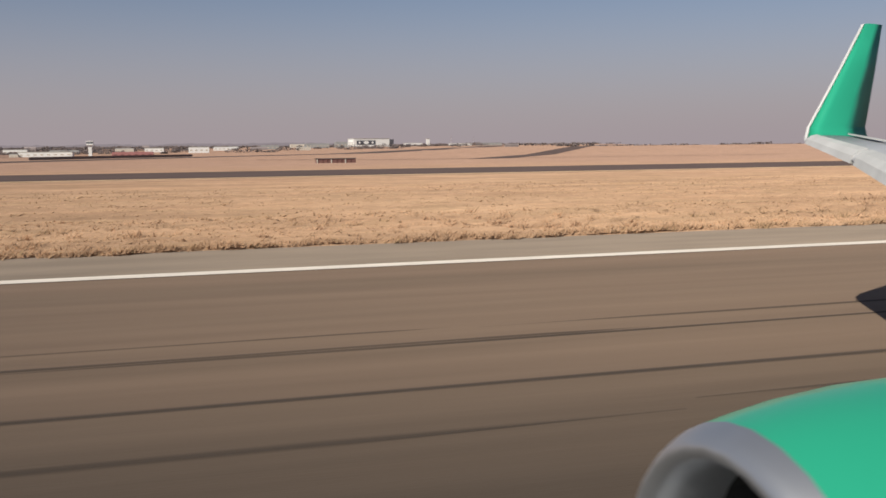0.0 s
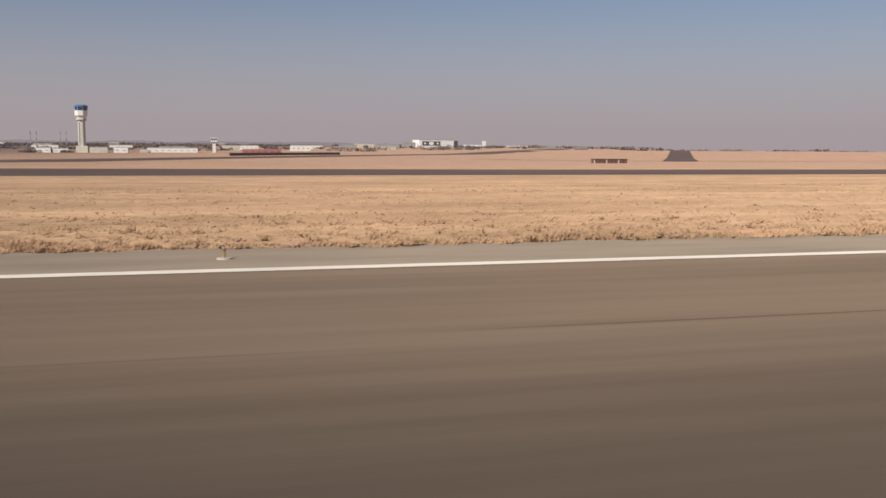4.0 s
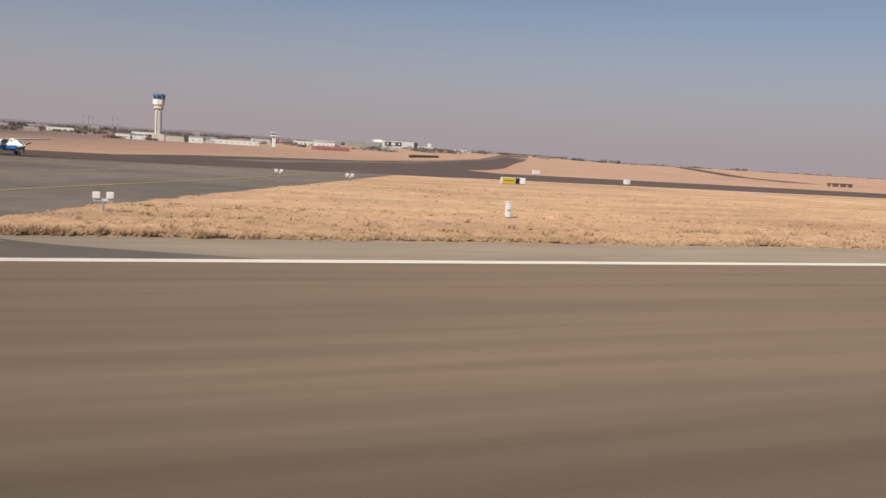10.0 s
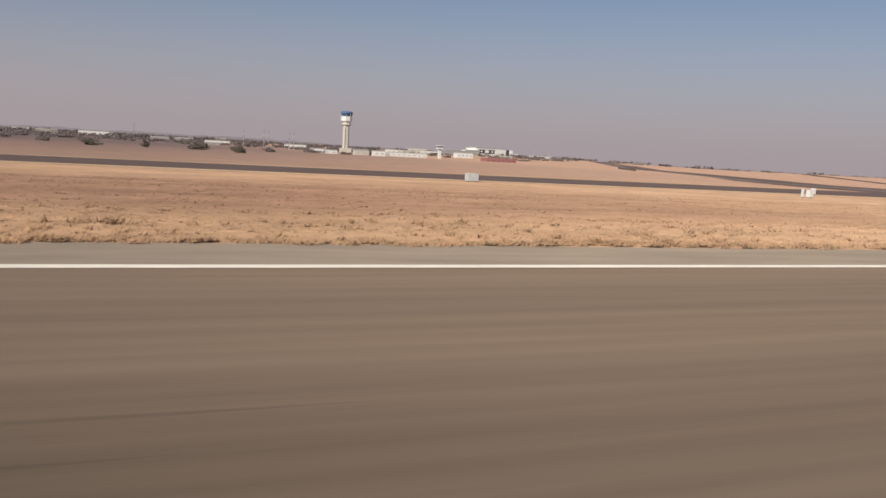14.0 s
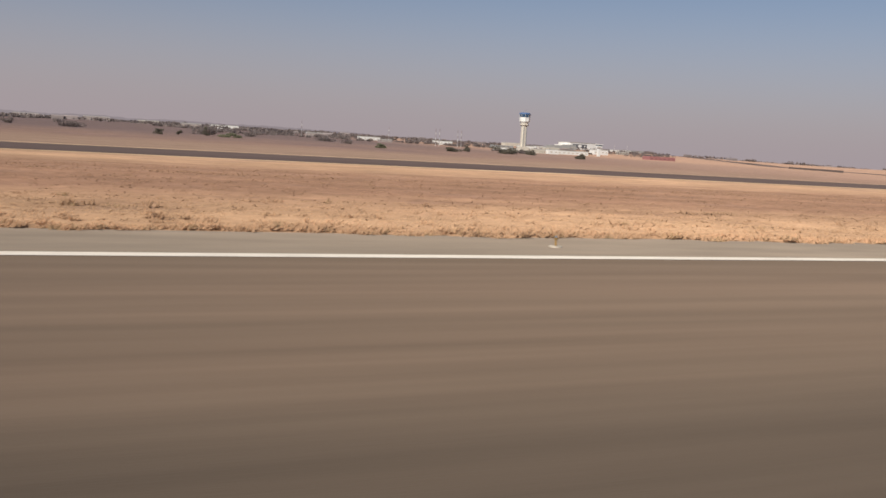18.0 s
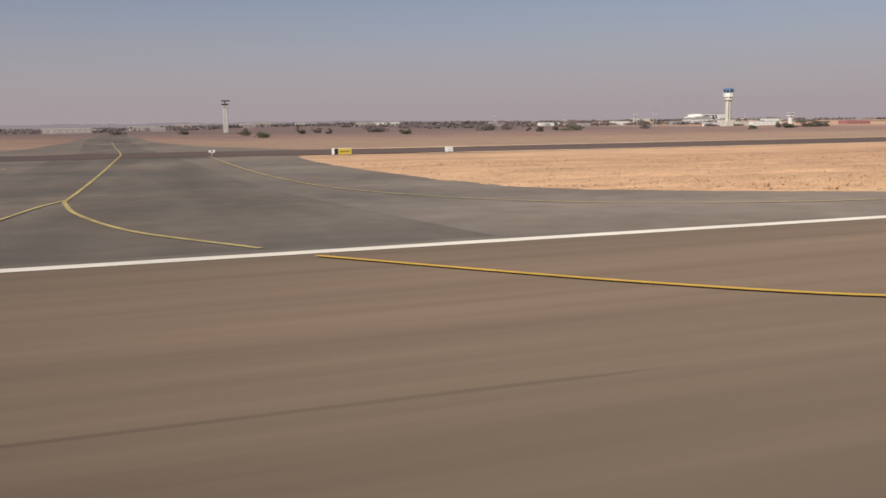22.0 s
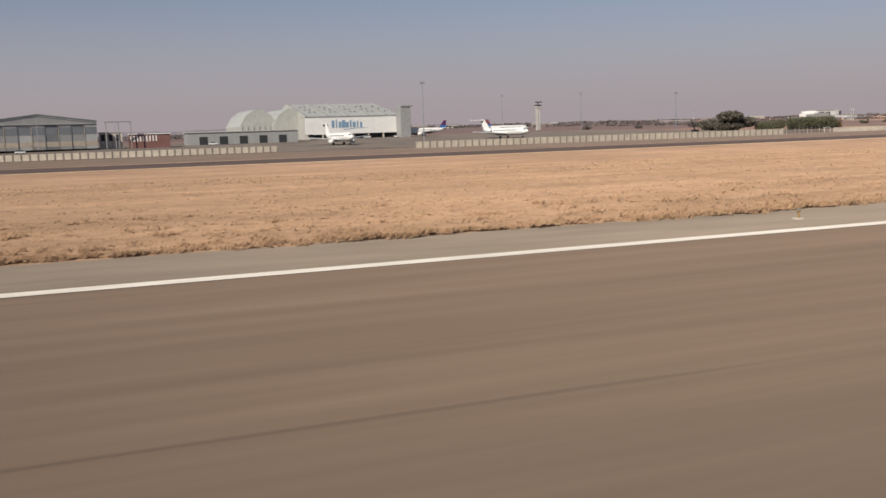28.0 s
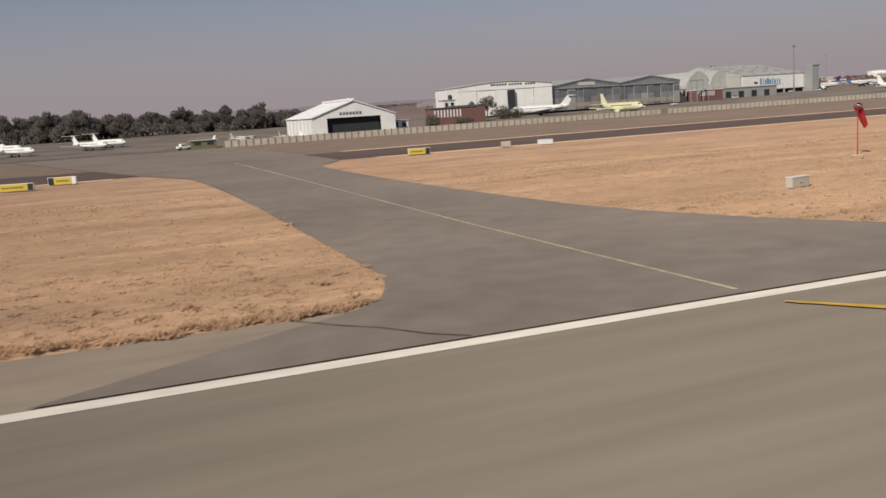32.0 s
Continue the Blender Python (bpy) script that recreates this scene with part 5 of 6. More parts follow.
for k in range(26):
    wx, wy = 117 * (k + 0.5) / 26, 203 * (k + 0.5) / 26
    panel = part("wall_panel", box(8.9, 0.5, 2.6, 0, 0, -0.3), WALL_BROWN, dw)
    panel.matrix_basis = pose(wx * S, wy * S, ground_z(-117 + wx, 727 + wy) * S, 0, 0, 60.05)
hut = thing("localizer_hut", 66, 428, ground_z(66, 428), 0, "low dark red brick hut with a row of pale piers", "hut")
part("wall", box(19, 3, 2.3, 0, 1.5, -0.3), BRICK, hut)
part("roof", box(19.6, 3.8, 0.35, 0, 1.5, 2.0), WALL_BROWN, hut)
for k in range(9):
    part("pier", box(0.5, 0.5, 2.1, -9 + 18 * k / 8, -0.2, -0.3), BRICK if k % 3 else CREAM, hut)
for mx, my in ((-357, 1300), (-350, 1302), (-320, 1300), (-313, 1302), (-520, 1500), (-330, 1600), (690, 2400), (770, 2450)):
    h = 26
    z0 = ground_z(mx, my)
    m = thing("lattice_mast", mx, my, z0, 0, "thin pale lattice antenna mast", "mast", "lattice masts")
    for k in range(6):
        part("mast_section", loft([[(0.5 * math.cos(a), 0.5 * math.sin(a), z) for a in (0, 2.1, 4.2)] for z in (k * h / 6, (k + 1) * h / 6)]), MAST if k % 2 else WHITE, m)

# ---- fences ----
post_mesh = mesh_of("fence_post", box(0.24, 0.3, 2.4, 0, -0.1, -0.2), FENCE_PANEL)
panel_mesh = mesh_of("fence_panel", box(2.08, 0.14, 2.15, 0, 0, -0.1), FENCE)
for name, x0, x1, y0, y1 in (("boundary_fence", -1889, -1720, 298, 302), ("boundary_fence", -1717, -1556, 302, 304), ("boundary_fence", -1518, -1380, 272, 264)):
    f = thing(name, x0, y0, 0, 0, "pale precast concrete fence with regular posts", "fence", "concrete fences")
    n = int((x1 - x0) / 2.35)
    for k in range(n + 1):
        fx, fy = (x1 - x0) * k / n, (y1 - y0) * k / n
        z = ground_z(x0 + fx, y0 + fy)
        p = new("post", post_mesh)
        p.parent, p.location = f, (fx * S, fy * S, z * S)
        if k < n:
            q = new("panel", panel_mesh)
            q.parent, q.location = f, ((fx + 1.175) * S, fy * S, z * S)
low_wall = thing("low_wall", -1326.6, 281.6, ground_z(-1326, 281), -9, "low pale concrete wall beside the bushes", "wall")
for k in range(6):
    part("wall_panel", box(3.95, 0.4, 1.9, -10 + 4 * k, 0, -0.2), FENCE, low_wall)
gate = thing("gate_frame", -1341.0, 284, ground_z(-1341, 284), 0, "white metal gate frame at the end of the wall", "gate")
for gx in (-1.4, 1.4):
    part("gate_post", tube(0.08, 0.08, 2.0, gx, 0, -0.1, 8), WHITE, gate)
part("gate_bar", box(2.9, 0.12, 0.14, 0, 0, 1.85), WHITE, gate)
wire = thing("wire_fence", -1361, 276, ground_z(-1361, 276), 24, "dark wire mesh fence with slim pale posts", "fence")
for k in range(12):
    part("post", tube(0.05, 0.05, 2.6, -20 + 3.6 * k, 0, -0.2, 6), WHITE if k % 3 else GREY, wire)
for z in (0.3, 0.6, 0.9, 1.2, 1.5, 1.8, 2.1, 2.3):
    part("wire", box(40, 0.06, 0.06, 0, 0, z), DARK, wire)
lift = thing("boom_lift", -1338, 374, ground_z(-1338, 374), 0, "dark boom lift standing beside the tree", "machine")
part("chassis", box(3.2, 1.8, 1.1, 0, 0, 0.3, 0.1), BLACK, lift)
part("boom", loft([[(-0.3, -0.25, 1.3), (0.3, -0.25, 1.3), (0.3, 0.25, 1.5), (-0.3, 0.25, 1.5)], [(-2.2, -0.2, 5.6), (-1.7, -0.2, 5.6), (-1.7, 0.2, 5.8), (-2.2, 0.2, 5.8)]]), BLACK, lift)
part("second_boom", loft([[(-2.2, -0.2, 5.4), (-1.8, -0.2, 5.4), (-1.8, 0.2, 5.7), (-2.2, 0.2, 5.7)], [(0.9, -0.15, 3.2), (1.2, -0.15, 3.2), (1.2, 0.15, 3.5), (0.9, 0.15, 3.5)]]), BLACK, lift)
for wx in (-1.1, 1.1):
    part("wheel", tube(0.45, 0.45, 0.4, 0, 0, 0, 12, m=Matrix.Translation((wx, -0.7, 0.45)) @ Matrix.Rotation(radians(90), 4, "X")), BLACK, lift)


# ---- trees and bushes ----
def leaf_cloud(lobes, count, size, seed):
    """Many small tilted leaf clumps spread over the skins of several lobes (x, y, z, rx, ry, rz)."""
    g = np.random.default_rng(seed)
    lobes = np.array(lobes, float)
    weight = (lobes[:, 3] * lobes[:, 5]) ** 1.0
    pick = g.choice(len(lobes), count, p=weight / weight.sum())
    d = g.normal(size=(count, 3))
    d /= np.linalg.norm(d, axis=1)[:, None]
    rad = g.uniform(0.55, 1.06, count)[:, None]
    c = lobes[pick, :3] + d * rad * lobes[pick, 3:]
    a, b = g.normal(size=(count, 3)), g.normal(size=(count, 3))
    a /= np.linalg.norm(a, axis=1)[:, None]
    b -= a * (a * b).sum(1)[:, None]
    b /= np.linalg.norm(b, axis=1)[:, None]
    s = size * g.uniform(0.6, 1.4, (count, 1))
    v = np.stack([c - a * s - b * s * 0.5, c + a * s - b * s * 0.4, c + a * s * 0.3 + b * s, c - a * s * 0.7 + b * s * 0.7], 1).reshape(-1, 3)
    v[:, 2] = np.maximum(v[:, 2], 0.05)
    return v, [(4 * k, 4 * k + 1, 4 * k + 2, 4 * k + 3) for k in range(count)]


def cloud_part(name, lobes, count, size, seed, mat, parent):
    v, f = leaf_cloud(lobes, count, size, seed)
    me = bpy.data.meshes.new(name)
    me.from_pydata((v * S).tolist(), [], f)
    me.materials.append(mat)
    ob = new(name, me)
    ob.parent = parent
    return ob


def tree(height, spread, seed, mat, label, x=0.0, y=0.0, count=1400, low=0.3, trunk=True, name="tree", category="tree", group="", skirt=0):
    g = np.random.default_rng(seed)
    s = thing(name, x, y, ground_z(x, y), 0, label, category, group)
    n = 9
    lobes = []
    for k in range(n):
        a, q = g.uniform(0, 6.28), g.uniform(0, 0.62)
        z = height * g.uniform(low + 0.18, 0.86)
        r = spread * g.uniform(0.16, 0.3)
        deep = height * 0.24
        if k < skirt:
            z, deep = height * g.uniform(0.16, 0.34), height * 0.34
        lobes.append((q * spread * math.cos(a) * 0.8, q * spread * math.sin(a) * 0.8, z, r, r, min(r * 0.8, deep)))
    if trunk:
        rings = []
        for f in (0, 0.15, 0.4, 0.75):
            rr = height * 0.028 * (1.25 - f)
            rings.append([(rr * math.cos(t) + 0.25 * f * math.sin(seed), rr * math.sin(t), height * f - 0.2) for t in [2 * math.pi * j / 7 for j in range(7)]])
        tr = part("trunk", loft(rings), BARK, s)
        for lx, ly, lz, *rest in lobes[:4]:
            part("limb", loft([[(0.09 * height * 0.1 * math.cos(t), 0.09 * height * 0.1 * math.sin(t), height * 0.33) for t in (0, 2.1, 4.2)], [(lx * 0.8 + 0.03 * math.cos(t), ly * 0.8 + 0.03 * math.sin(t), lz) for t in (0, 2.1, 4.2)]]), BARK, tr)
    cloud_part("crown", lobes, int(count * 1.7), spread * 0.014 + 0.15, seed, mat, s)
    return s


def bush_row(x, y, w, d, h, seed, mat, label, count=2500):
    g = np.random.default_rng(seed)
    s = thing("bush", x, y, ground_z(x, y), 0, label, "bush")
    lobes = []
    for k in range(int(w * 1.2)):
        r = min(h * g.uniform(0.34, 0.5), w * 0.45)
        lobes.append((g.uniform(-w / 2 + r, w / 2 - r), g.uniform(-d / 2, d / 2), h * g.uniform(0.2, 0.62), r * 1.25, r, r))
    for k in range(3):
        part("stem", tube(0.16, 0.08, h * 0.5, -w * 0.3 + w * 0.3 * k, 0, -0.2, 6), BARK, s)
    cloud_part("foliage", lobes, int(count * 1.8), 0.25, seed, mat, s)
    return s


tree(10.0, 26, 11, FOLIAGE, "broad dark evergreen tree beside the fence", -1321, 371, 6500, 0.0)
bush_row(-1278.5, 363, 31, 9, 6.4, 12, BUSH, "broad olive-green clump of bushes by the taxiway", 10500)
bush_row(-1262.4, 361, 6, 5, 4.6, 18, DRY_BUSH, "dry yellowish bush at the end of the clump", 1100)
bush_row(-1301.5, 362, 14, 8, 5.0, 16, BUSH, "olive-green bush between the tree and the hedge", 3400)
bush_row(-1242.4, 296, 5.5, 4, 4.6, 17, BUSH, "small olive tree-like bush on the open grass", 900)
tree(5.8, 7, 14, FOLIAGE, "dark pointed tree standing by the taxiway", -1238, 252, 1500, 0.05)
bush_row(-1233.5, 254, 4.5, 3, 3.6, 15, BUSH, "olive bush beside the small tree", 700)
for k, (x, y, h, w) in enumerate(((-1090, 470, 4, 8),)):
    bush_row(x, y, w, 3, h, 40 + k, DRY_BUSH if k % 2 else BUSH, "low scrub bush on the rough grass", 500)
for k, (x, y, h, w, m) in enumerate(((-742, 998, 11, 30, FOLIAGE), (-760, 760, 4, 16, BUSH), (-779, 752, 8.5, 6, FOLIAGE), (-798, 770, 4.5, 4, FOLIAGE), (-1018, 738, 8.5, 7, FOLIAGE), (-990, 760, 5, 5, FOLIAGE), (-535, 700, 6, 20, FOLIAGE), (-569, 702, 6, 9, FOLIAGE), (-640, 820, 6, 11, FOLIAGE), (-500, 720, 5, 10, FOLIAGE), (-518, 600, 4, 9, FOLIAGE), (-610, 640, 3.6, 12, FOLIAGE), (-680, 600, 3, 9, BUSH), (-960, 640, 4, 8, BUSH), (-820, 700, 4, 6, FOLIAGE), (-1080, 620, 5, 8, FOLIAGE), (-450, 830, 5, 12, FOLIAGE), (-600, 1050, 8, 22, FOLIAGE), (-680, 1080, 8, 16, FOLIAGE), (-880, 1000, 8, 26, FOLIAGE), (-940, 1040, 7, 14, FOLIAGE), (-290, 1120, 5, 14, FOLIAGE), (-330, 1130, 5, 20, FOLIAGE), (-235, 1180, 8, 14, FOLIAGE), (-150, 1230, 7, 16, FOLIAGE), (-1100, 900, 6, 12, FOLIAGE), (-1160, 980, 7, 16, FOLIAGE), (-1250, 760, 6, 14, FOLIAGE), (-1400, 800, 8, 18, FOLIAGE))):
    # trees past y 800 take the foliage with haze in its colour
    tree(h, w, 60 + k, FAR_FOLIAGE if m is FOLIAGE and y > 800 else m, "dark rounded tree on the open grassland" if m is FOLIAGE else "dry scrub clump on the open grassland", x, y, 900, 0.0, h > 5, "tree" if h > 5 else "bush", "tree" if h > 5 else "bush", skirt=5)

# trees beyond the parked airliners, in the foliage colour that holds haze
for k, (x, h, w) in enumerate(((-1489, 17, 15), (-1477, 18, 15), (-1465, 15, 13), (-1455, 11, 12), (-1444, 7, 11), (-1434, 6, 10), (-1423, 11, 5), (-1415, 6, 9), (-1408, 6.5, 9), (-1402, 11, 9), (-1395, 10, 8), (-1388, 8, 8), (-1381, 10.5, 6), (-1374, 7, 8), (-1365, 5, 9), (-1356, 5, 9))):
    tree(h, w, 400 + k, FAR_FOLIAGE, "dark tree beyond the apron, haze put into its colour", x, 756 + 9 * math.sin(2.3 * k), 800, 0.0, group="trees beyond the apron", skirt=4)

# woodland behind the last hangar
kinds = [tree(h, w, 200 + k, WOODLAND, "tall dark eucalyptus tree in a woodland belt", -2050 + 9 * k, 560, 1700, 0.0, group="woodland belt", skirt=3) for k, (h, w) in enumerate(((13.5, 9), (15.5, 9.5), (12, 9), (16.5, 8.5)))]
g = np.random.default_rng(8)
for k in range(190):
    x = -2180 + 1.9 * k + g.normal(0, 2)
    y = g.uniform(505, 560)
    if x > -1768:
        continue
    t = copy_thing(kinds[k % 4], place(x, y, ground_z(x, y), g.uniform(0, 360)))
    f = g.uniform(0.8, 1.2) * (1.2 if x < -1925 else 1.0 if x < -1830 else 0.8)
    t.scale = (f * 1.15, f * 1.15, f)
for k, (x, y, f) in enumerate(((-1832, 426, 0.62), (-1826, 418, 0.58), (-1820, 432, 0.62), (-1813, 422, 0.6), (-1811, 440, 0.58), (-1836, 440, 0.66), (-1812, 482, 0.5), (-1806, 490, 0.44), (-1800, 480, 0.5), (-1795, 494, 0.46), (-1789, 486, 0.42), (-1783, 470, 0.4), (-1778, 480, 0.4))):
    t = copy_thing(kinds[k % 4], place(x, y, ground_z(x, y), 77 * k))
    t.scale = (f * 1.3, f * 1.3, f * 1.3)
tree(10.4, 8, 301, FOLIAGE, "dark garden tree in front of the white hangar", -1763, 386, 900, 0.0)
tree(11, 8, 302, FOLIAGE, "dark garden tree in front of the white hangar", -1756.5, 386, 900, 0.0)
bush_row(-1750.5, 380, 8, 4, 6.4, 303, FOLIAGE, "dark garden bush in front of the white hangar", 700)
bush_row(-1742.7, 384, 6.5, 4, 5.6, 304, FOLIAGE, "dark garden bush in front of the white hangar", 500)
bush_row(-1803, 336, 6, 4, 6.0, 305, FOLIAGE, "dark garden bush beside the brick building", 500)
bush_row(-1797, 316, 8, 5, 3.8, 320, FOLIAGE, "dark round bush behind the fence", 700)


def undergrowth():
    """The lower storey that closes the woodland belt."""
    g = np.random.default_rng(77)
    lobes = [(g.uniform(-2190, -1780), g.uniform(498, 540), 3.0 + g.uniform(0.5, 6), g.uniform(3, 6), 3, g.uniform(2.5, 4.5)) for k in range(230)]
    v, f = leaf_cloud(lobes, 22000, 0.7, 78)
    me = bpy.data.meshes.new("woodland_undergrowth")
    me.from_pydata((v * S).tolist(), [], f)
    me.materials.append(WOODLAND)
    tagged(new("woodland_undergrowth", me), "dark shrubs filling the woodland belt under the crowns", "shrubs", kind="stuff")


undergrowth()


def far_woods():
    """Low dark tree belts and clumps all along the horizon."""
    g = np.random.default_rng(21)
    vs, fs, base = [], [], 0
    for k in range(1500):
        x, y = g.uniform(-6500, 5000), g.uniform(1700, 4700)
        if (-250 < x < 600 and y < 2200) or (x > 0 and k % 4):
            continue
        w, h = g.uniform(30, 150), g.uniform(4, 9)
        z = ground_z(x, y)
        lobes = [(x + g.uniform(-w, w) / 2, y + g.uniform(-6, 6), z + h * g.uniform(0.3, 0.55), w * 0.16, 4, h * 0.45) for j in range(7)]
        v, f = leaf_cloud(lobes, 70, 2.6, 1000 + k)
        vs.append(v)
        fs += [tuple(i + base for i in q) for q in f]
        base += len(v)
    me = bpy.data.meshes.new("far_woods")
    me.from_pydata((np.concatenate(vs) * S).tolist(), [], fs)
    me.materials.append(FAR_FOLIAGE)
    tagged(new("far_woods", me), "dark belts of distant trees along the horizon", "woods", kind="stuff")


far_woods()


def skyline_trees():
    """Tree belts in haze-tinted foliage colour between the far buildings."""
    g = np.random.default_rng(91)
    vs, fs, base = [], [], 0
    for k in range(330):
        y = g.uniform(1350, 2650)
        x = g.uniform(-700, -230 + 0.573 * (y - 560))
        if y < 2150 and x > -100 and k % 3:
            continue
        w, h = g.uniform(14, 60), g.uniform(4, 10) * (0.6 if y < 1800 else 1.0)
        z = ground_z(x, y)
        lobes = [(x + g.uniform(-w, w) / 2, y + g.uniform(-5, 5), z + h * g.uniform(0.25, 0.6), max(2.5, w * 0.14), 4, h * 0.42) for j in range(6)]
        v, f = leaf_cloud(lobes, 170, 1.05, 3000 + k)
        v[:, 2] = np.maximum(v[:, 2], z - 0.3)
        vs.append(v)
        fs += [tuple(i + base for i in q) for q in f]
        base += len(v)
    me = bpy.data.meshes.new("skyline_trees")
    me.from_pydata((np.concatenate(vs) * S).tolist(), [], fs)
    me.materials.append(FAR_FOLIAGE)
    tagged(new("skyline_trees", me), "tree belts with haze in their colour among the far airport buildings", "trees", kind="stuff")


skyline_trees()


def far_town():
    """Scattered pale roofs of a distant town, a few metres high each."""
    g = np.random.default_rng(33)
    bm_v, bm_f = [], []
    for k in range(170):
        x, y = g.uniform(-5200, 3500), g.uniform(1700, 4300)
        w, d, h = g.uniform(8, 34), g.uniform(8, 16), g.uniform(3, 8)
        z = ground_z(x, y)
        i = len(bm_v)
        for zz in (z - 1, z + h):
            bm_v += [(x - w / 2, y, zz), (x + w / 2, y, zz), (x + w / 2, y + d, zz), (x - w / 2, y + d, zz)]
        bm_v += [(x - w / 2, y + d / 2, z + h + 2), (x + w / 2, y + d / 2, z + h + 2)]
        bm_f += [(i, i + 1, i + 5, i + 4), (i + 1, i + 2, i + 6, i + 5), (i + 2, i + 3, i + 7, i + 6), (i + 3, i, i + 4, i + 7), (i + 4, i + 5, i + 9, i + 8), (i + 6, i + 7, i + 8, i + 9), (i + 5, i + 6, i + 9), (i + 7, i + 4, i + 8)]
    me = bpy.data.meshes.new("far_town")
    me.from_pydata((np.array(bm_v) * S).tolist(), [], bm_f)
    me.materials.append(TOWN)
    tagged(new("far_town", me), "scattered pale roofs of a distant town", "town", kind="stuff")


far_town()


def far_plain():
    """A glowing haze-coloured band, the skyline of a wide plain some eight kilometres away."""
    m = bpy.data.materials.new("glowing_haze")
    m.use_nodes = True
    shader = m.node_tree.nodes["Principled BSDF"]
    # haze is given as an even glow over a near-black base
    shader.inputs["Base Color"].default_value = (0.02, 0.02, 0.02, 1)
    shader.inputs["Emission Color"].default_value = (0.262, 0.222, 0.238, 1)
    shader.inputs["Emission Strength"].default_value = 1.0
    g = np.random.default_rng(5)
    xs = np.arange(-4200, 3300, 30.0)
    bumps = np.convolve(g.random(len(xs) + 8), np.ones(9) / 9, "valid") * 26 + g.random(len(xs)) * 7
    fade = np.clip((3000 - xs) / 1800, 0, 1) * (0.45 + 0.55 * np.clip((xs + 3200) / 1600, 0, 1))
    verts, faces = [], []
    for k, x in enumerate(xs):
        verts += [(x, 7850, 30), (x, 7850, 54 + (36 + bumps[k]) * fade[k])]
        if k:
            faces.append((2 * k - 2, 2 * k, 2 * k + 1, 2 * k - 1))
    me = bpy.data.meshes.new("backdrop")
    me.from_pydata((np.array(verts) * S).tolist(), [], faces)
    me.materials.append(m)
    tagged(new("backdrop", me), "glowing blue-grey haze band as skyline of a distant plain", "skyline", kind="structure")


far_plain()


# ---- dry grass ----
PAVED = [[p for p in edges[0] if p[1] < 182] + [p for p in edges[1] if p[1] < 192][::-1] for edges in (SLANTED, STRAIGHT, TO_APRON)]


def inside(poly, x, y):
    hit = np.zeros(len(x), bool)
    for (x0, y0), (x1, y1) in zip(poly, poly[1:] + poly[:1]):
        cross = ((y0 > y) != (y1 > y)) & (x < (x1 - x0) * (y - y0) / (y1 - y0 + 1e-9) + x0)
        hit ^= cross
    return hit


def ragged(x):
    return 35.0 + 0.28 * np.sin(x * 0.35) + 0.22 * np.sin(x * 1.13 + 2) + 0.35 * np.sin(x * 0.061) + 0.18 * np.sin(x * 2.9)


def lump(x, y, cell, seed):
    """Smooth random heights from 0 to 1, with lumps about one cell wide."""
    table = np.random.default_rng(seed).random((256, 256))
    u, v = x / cell, y / cell
    i, j = np.floor(u).astype(int), np.floor(v).astype(int)
    fu, fv = u - i, v - j
    fu, fv = fu * fu * (3 - 2 * fu), fv * fv * (3 - 2 * fv)
    a, b = table[i % 256, j % 256], table[(i + 1) % 256, j % 256]
    c, d = table[i % 256, (j + 1) % 256], table[(i + 1) % 256, (j + 1) % 256]
    return (a * (1 - fu) + b * fu) * (1 - fv) + (c * (1 - fu) + d * fu) * fv


def turf_z(x, y):
    """Height of the matted turf over the ground, falling away at the pavements."""
    z = 0.16 * lump(x, y, 0.9, 1) ** 2.5 + 0.03 * lump(x, y, 2.6, 2) + 0.05 * lump(x, y, 0.45, 3) - 0.02
    rows = sum(np.exp(-((y - 0.4 * np.sin(x * 0.017) - row) / 0.4) ** 2) for row in (36.1, 37.5, 39.0, 41.6, 44.8))
    z = np.maximum(z, 0.02) + 0.34 * rows * np.clip(lump(x, y, 1.25, 11) - 0.38, 0, 1) * (0.35 + 0.65 * lump(x, y, 23.0, 12))
    for poly in PAVED:
        near = np.full(x.shape, 9.0)
        wob = 0.7 * lump(x, y, 2.3, 5) + 0.3 * lump(x, y, 0.8, 6) - 0.2
        for (x0, y0), (x1, y1) in zip(poly, poly[1:] + poly[:1]):
            f = np.clip(((x - x0) * (x1 - x0) + (y - y0) * (y1 - y0)) / ((x1 - x0) ** 2 + (y1 - y0) ** 2), 0, 1)
            near = np.minimum(near, np.hypot(x - x0 - f * (x1 - x0), y - y0 - f * (y1 - y0)))
        near = np.where(inside(poly, x.ravel(), y.ravel()).reshape(x.shape), -near, near) + wob
        z = z * np.clip(near / 0.5, 0, 1) - 0.06 * np.clip(-near / 0.8 + 0.3, 0, 1)
    return z


def rough_grass():
    """The lumpy matted turf beside the runway, with a ragged low edge against the pavement; finer close to it."""
    turf_band("rough_grass", np.arange(-2080, 210, 0.5), np.concatenate([[0, 0.1], np.arange(0.4, 13.2, 0.4)]))
    turf_band("rough_grass_beyond", np.arange(-2080, 210, 0.66), np.concatenate([np.arange(12.6, 48, 0.85), [52]]))


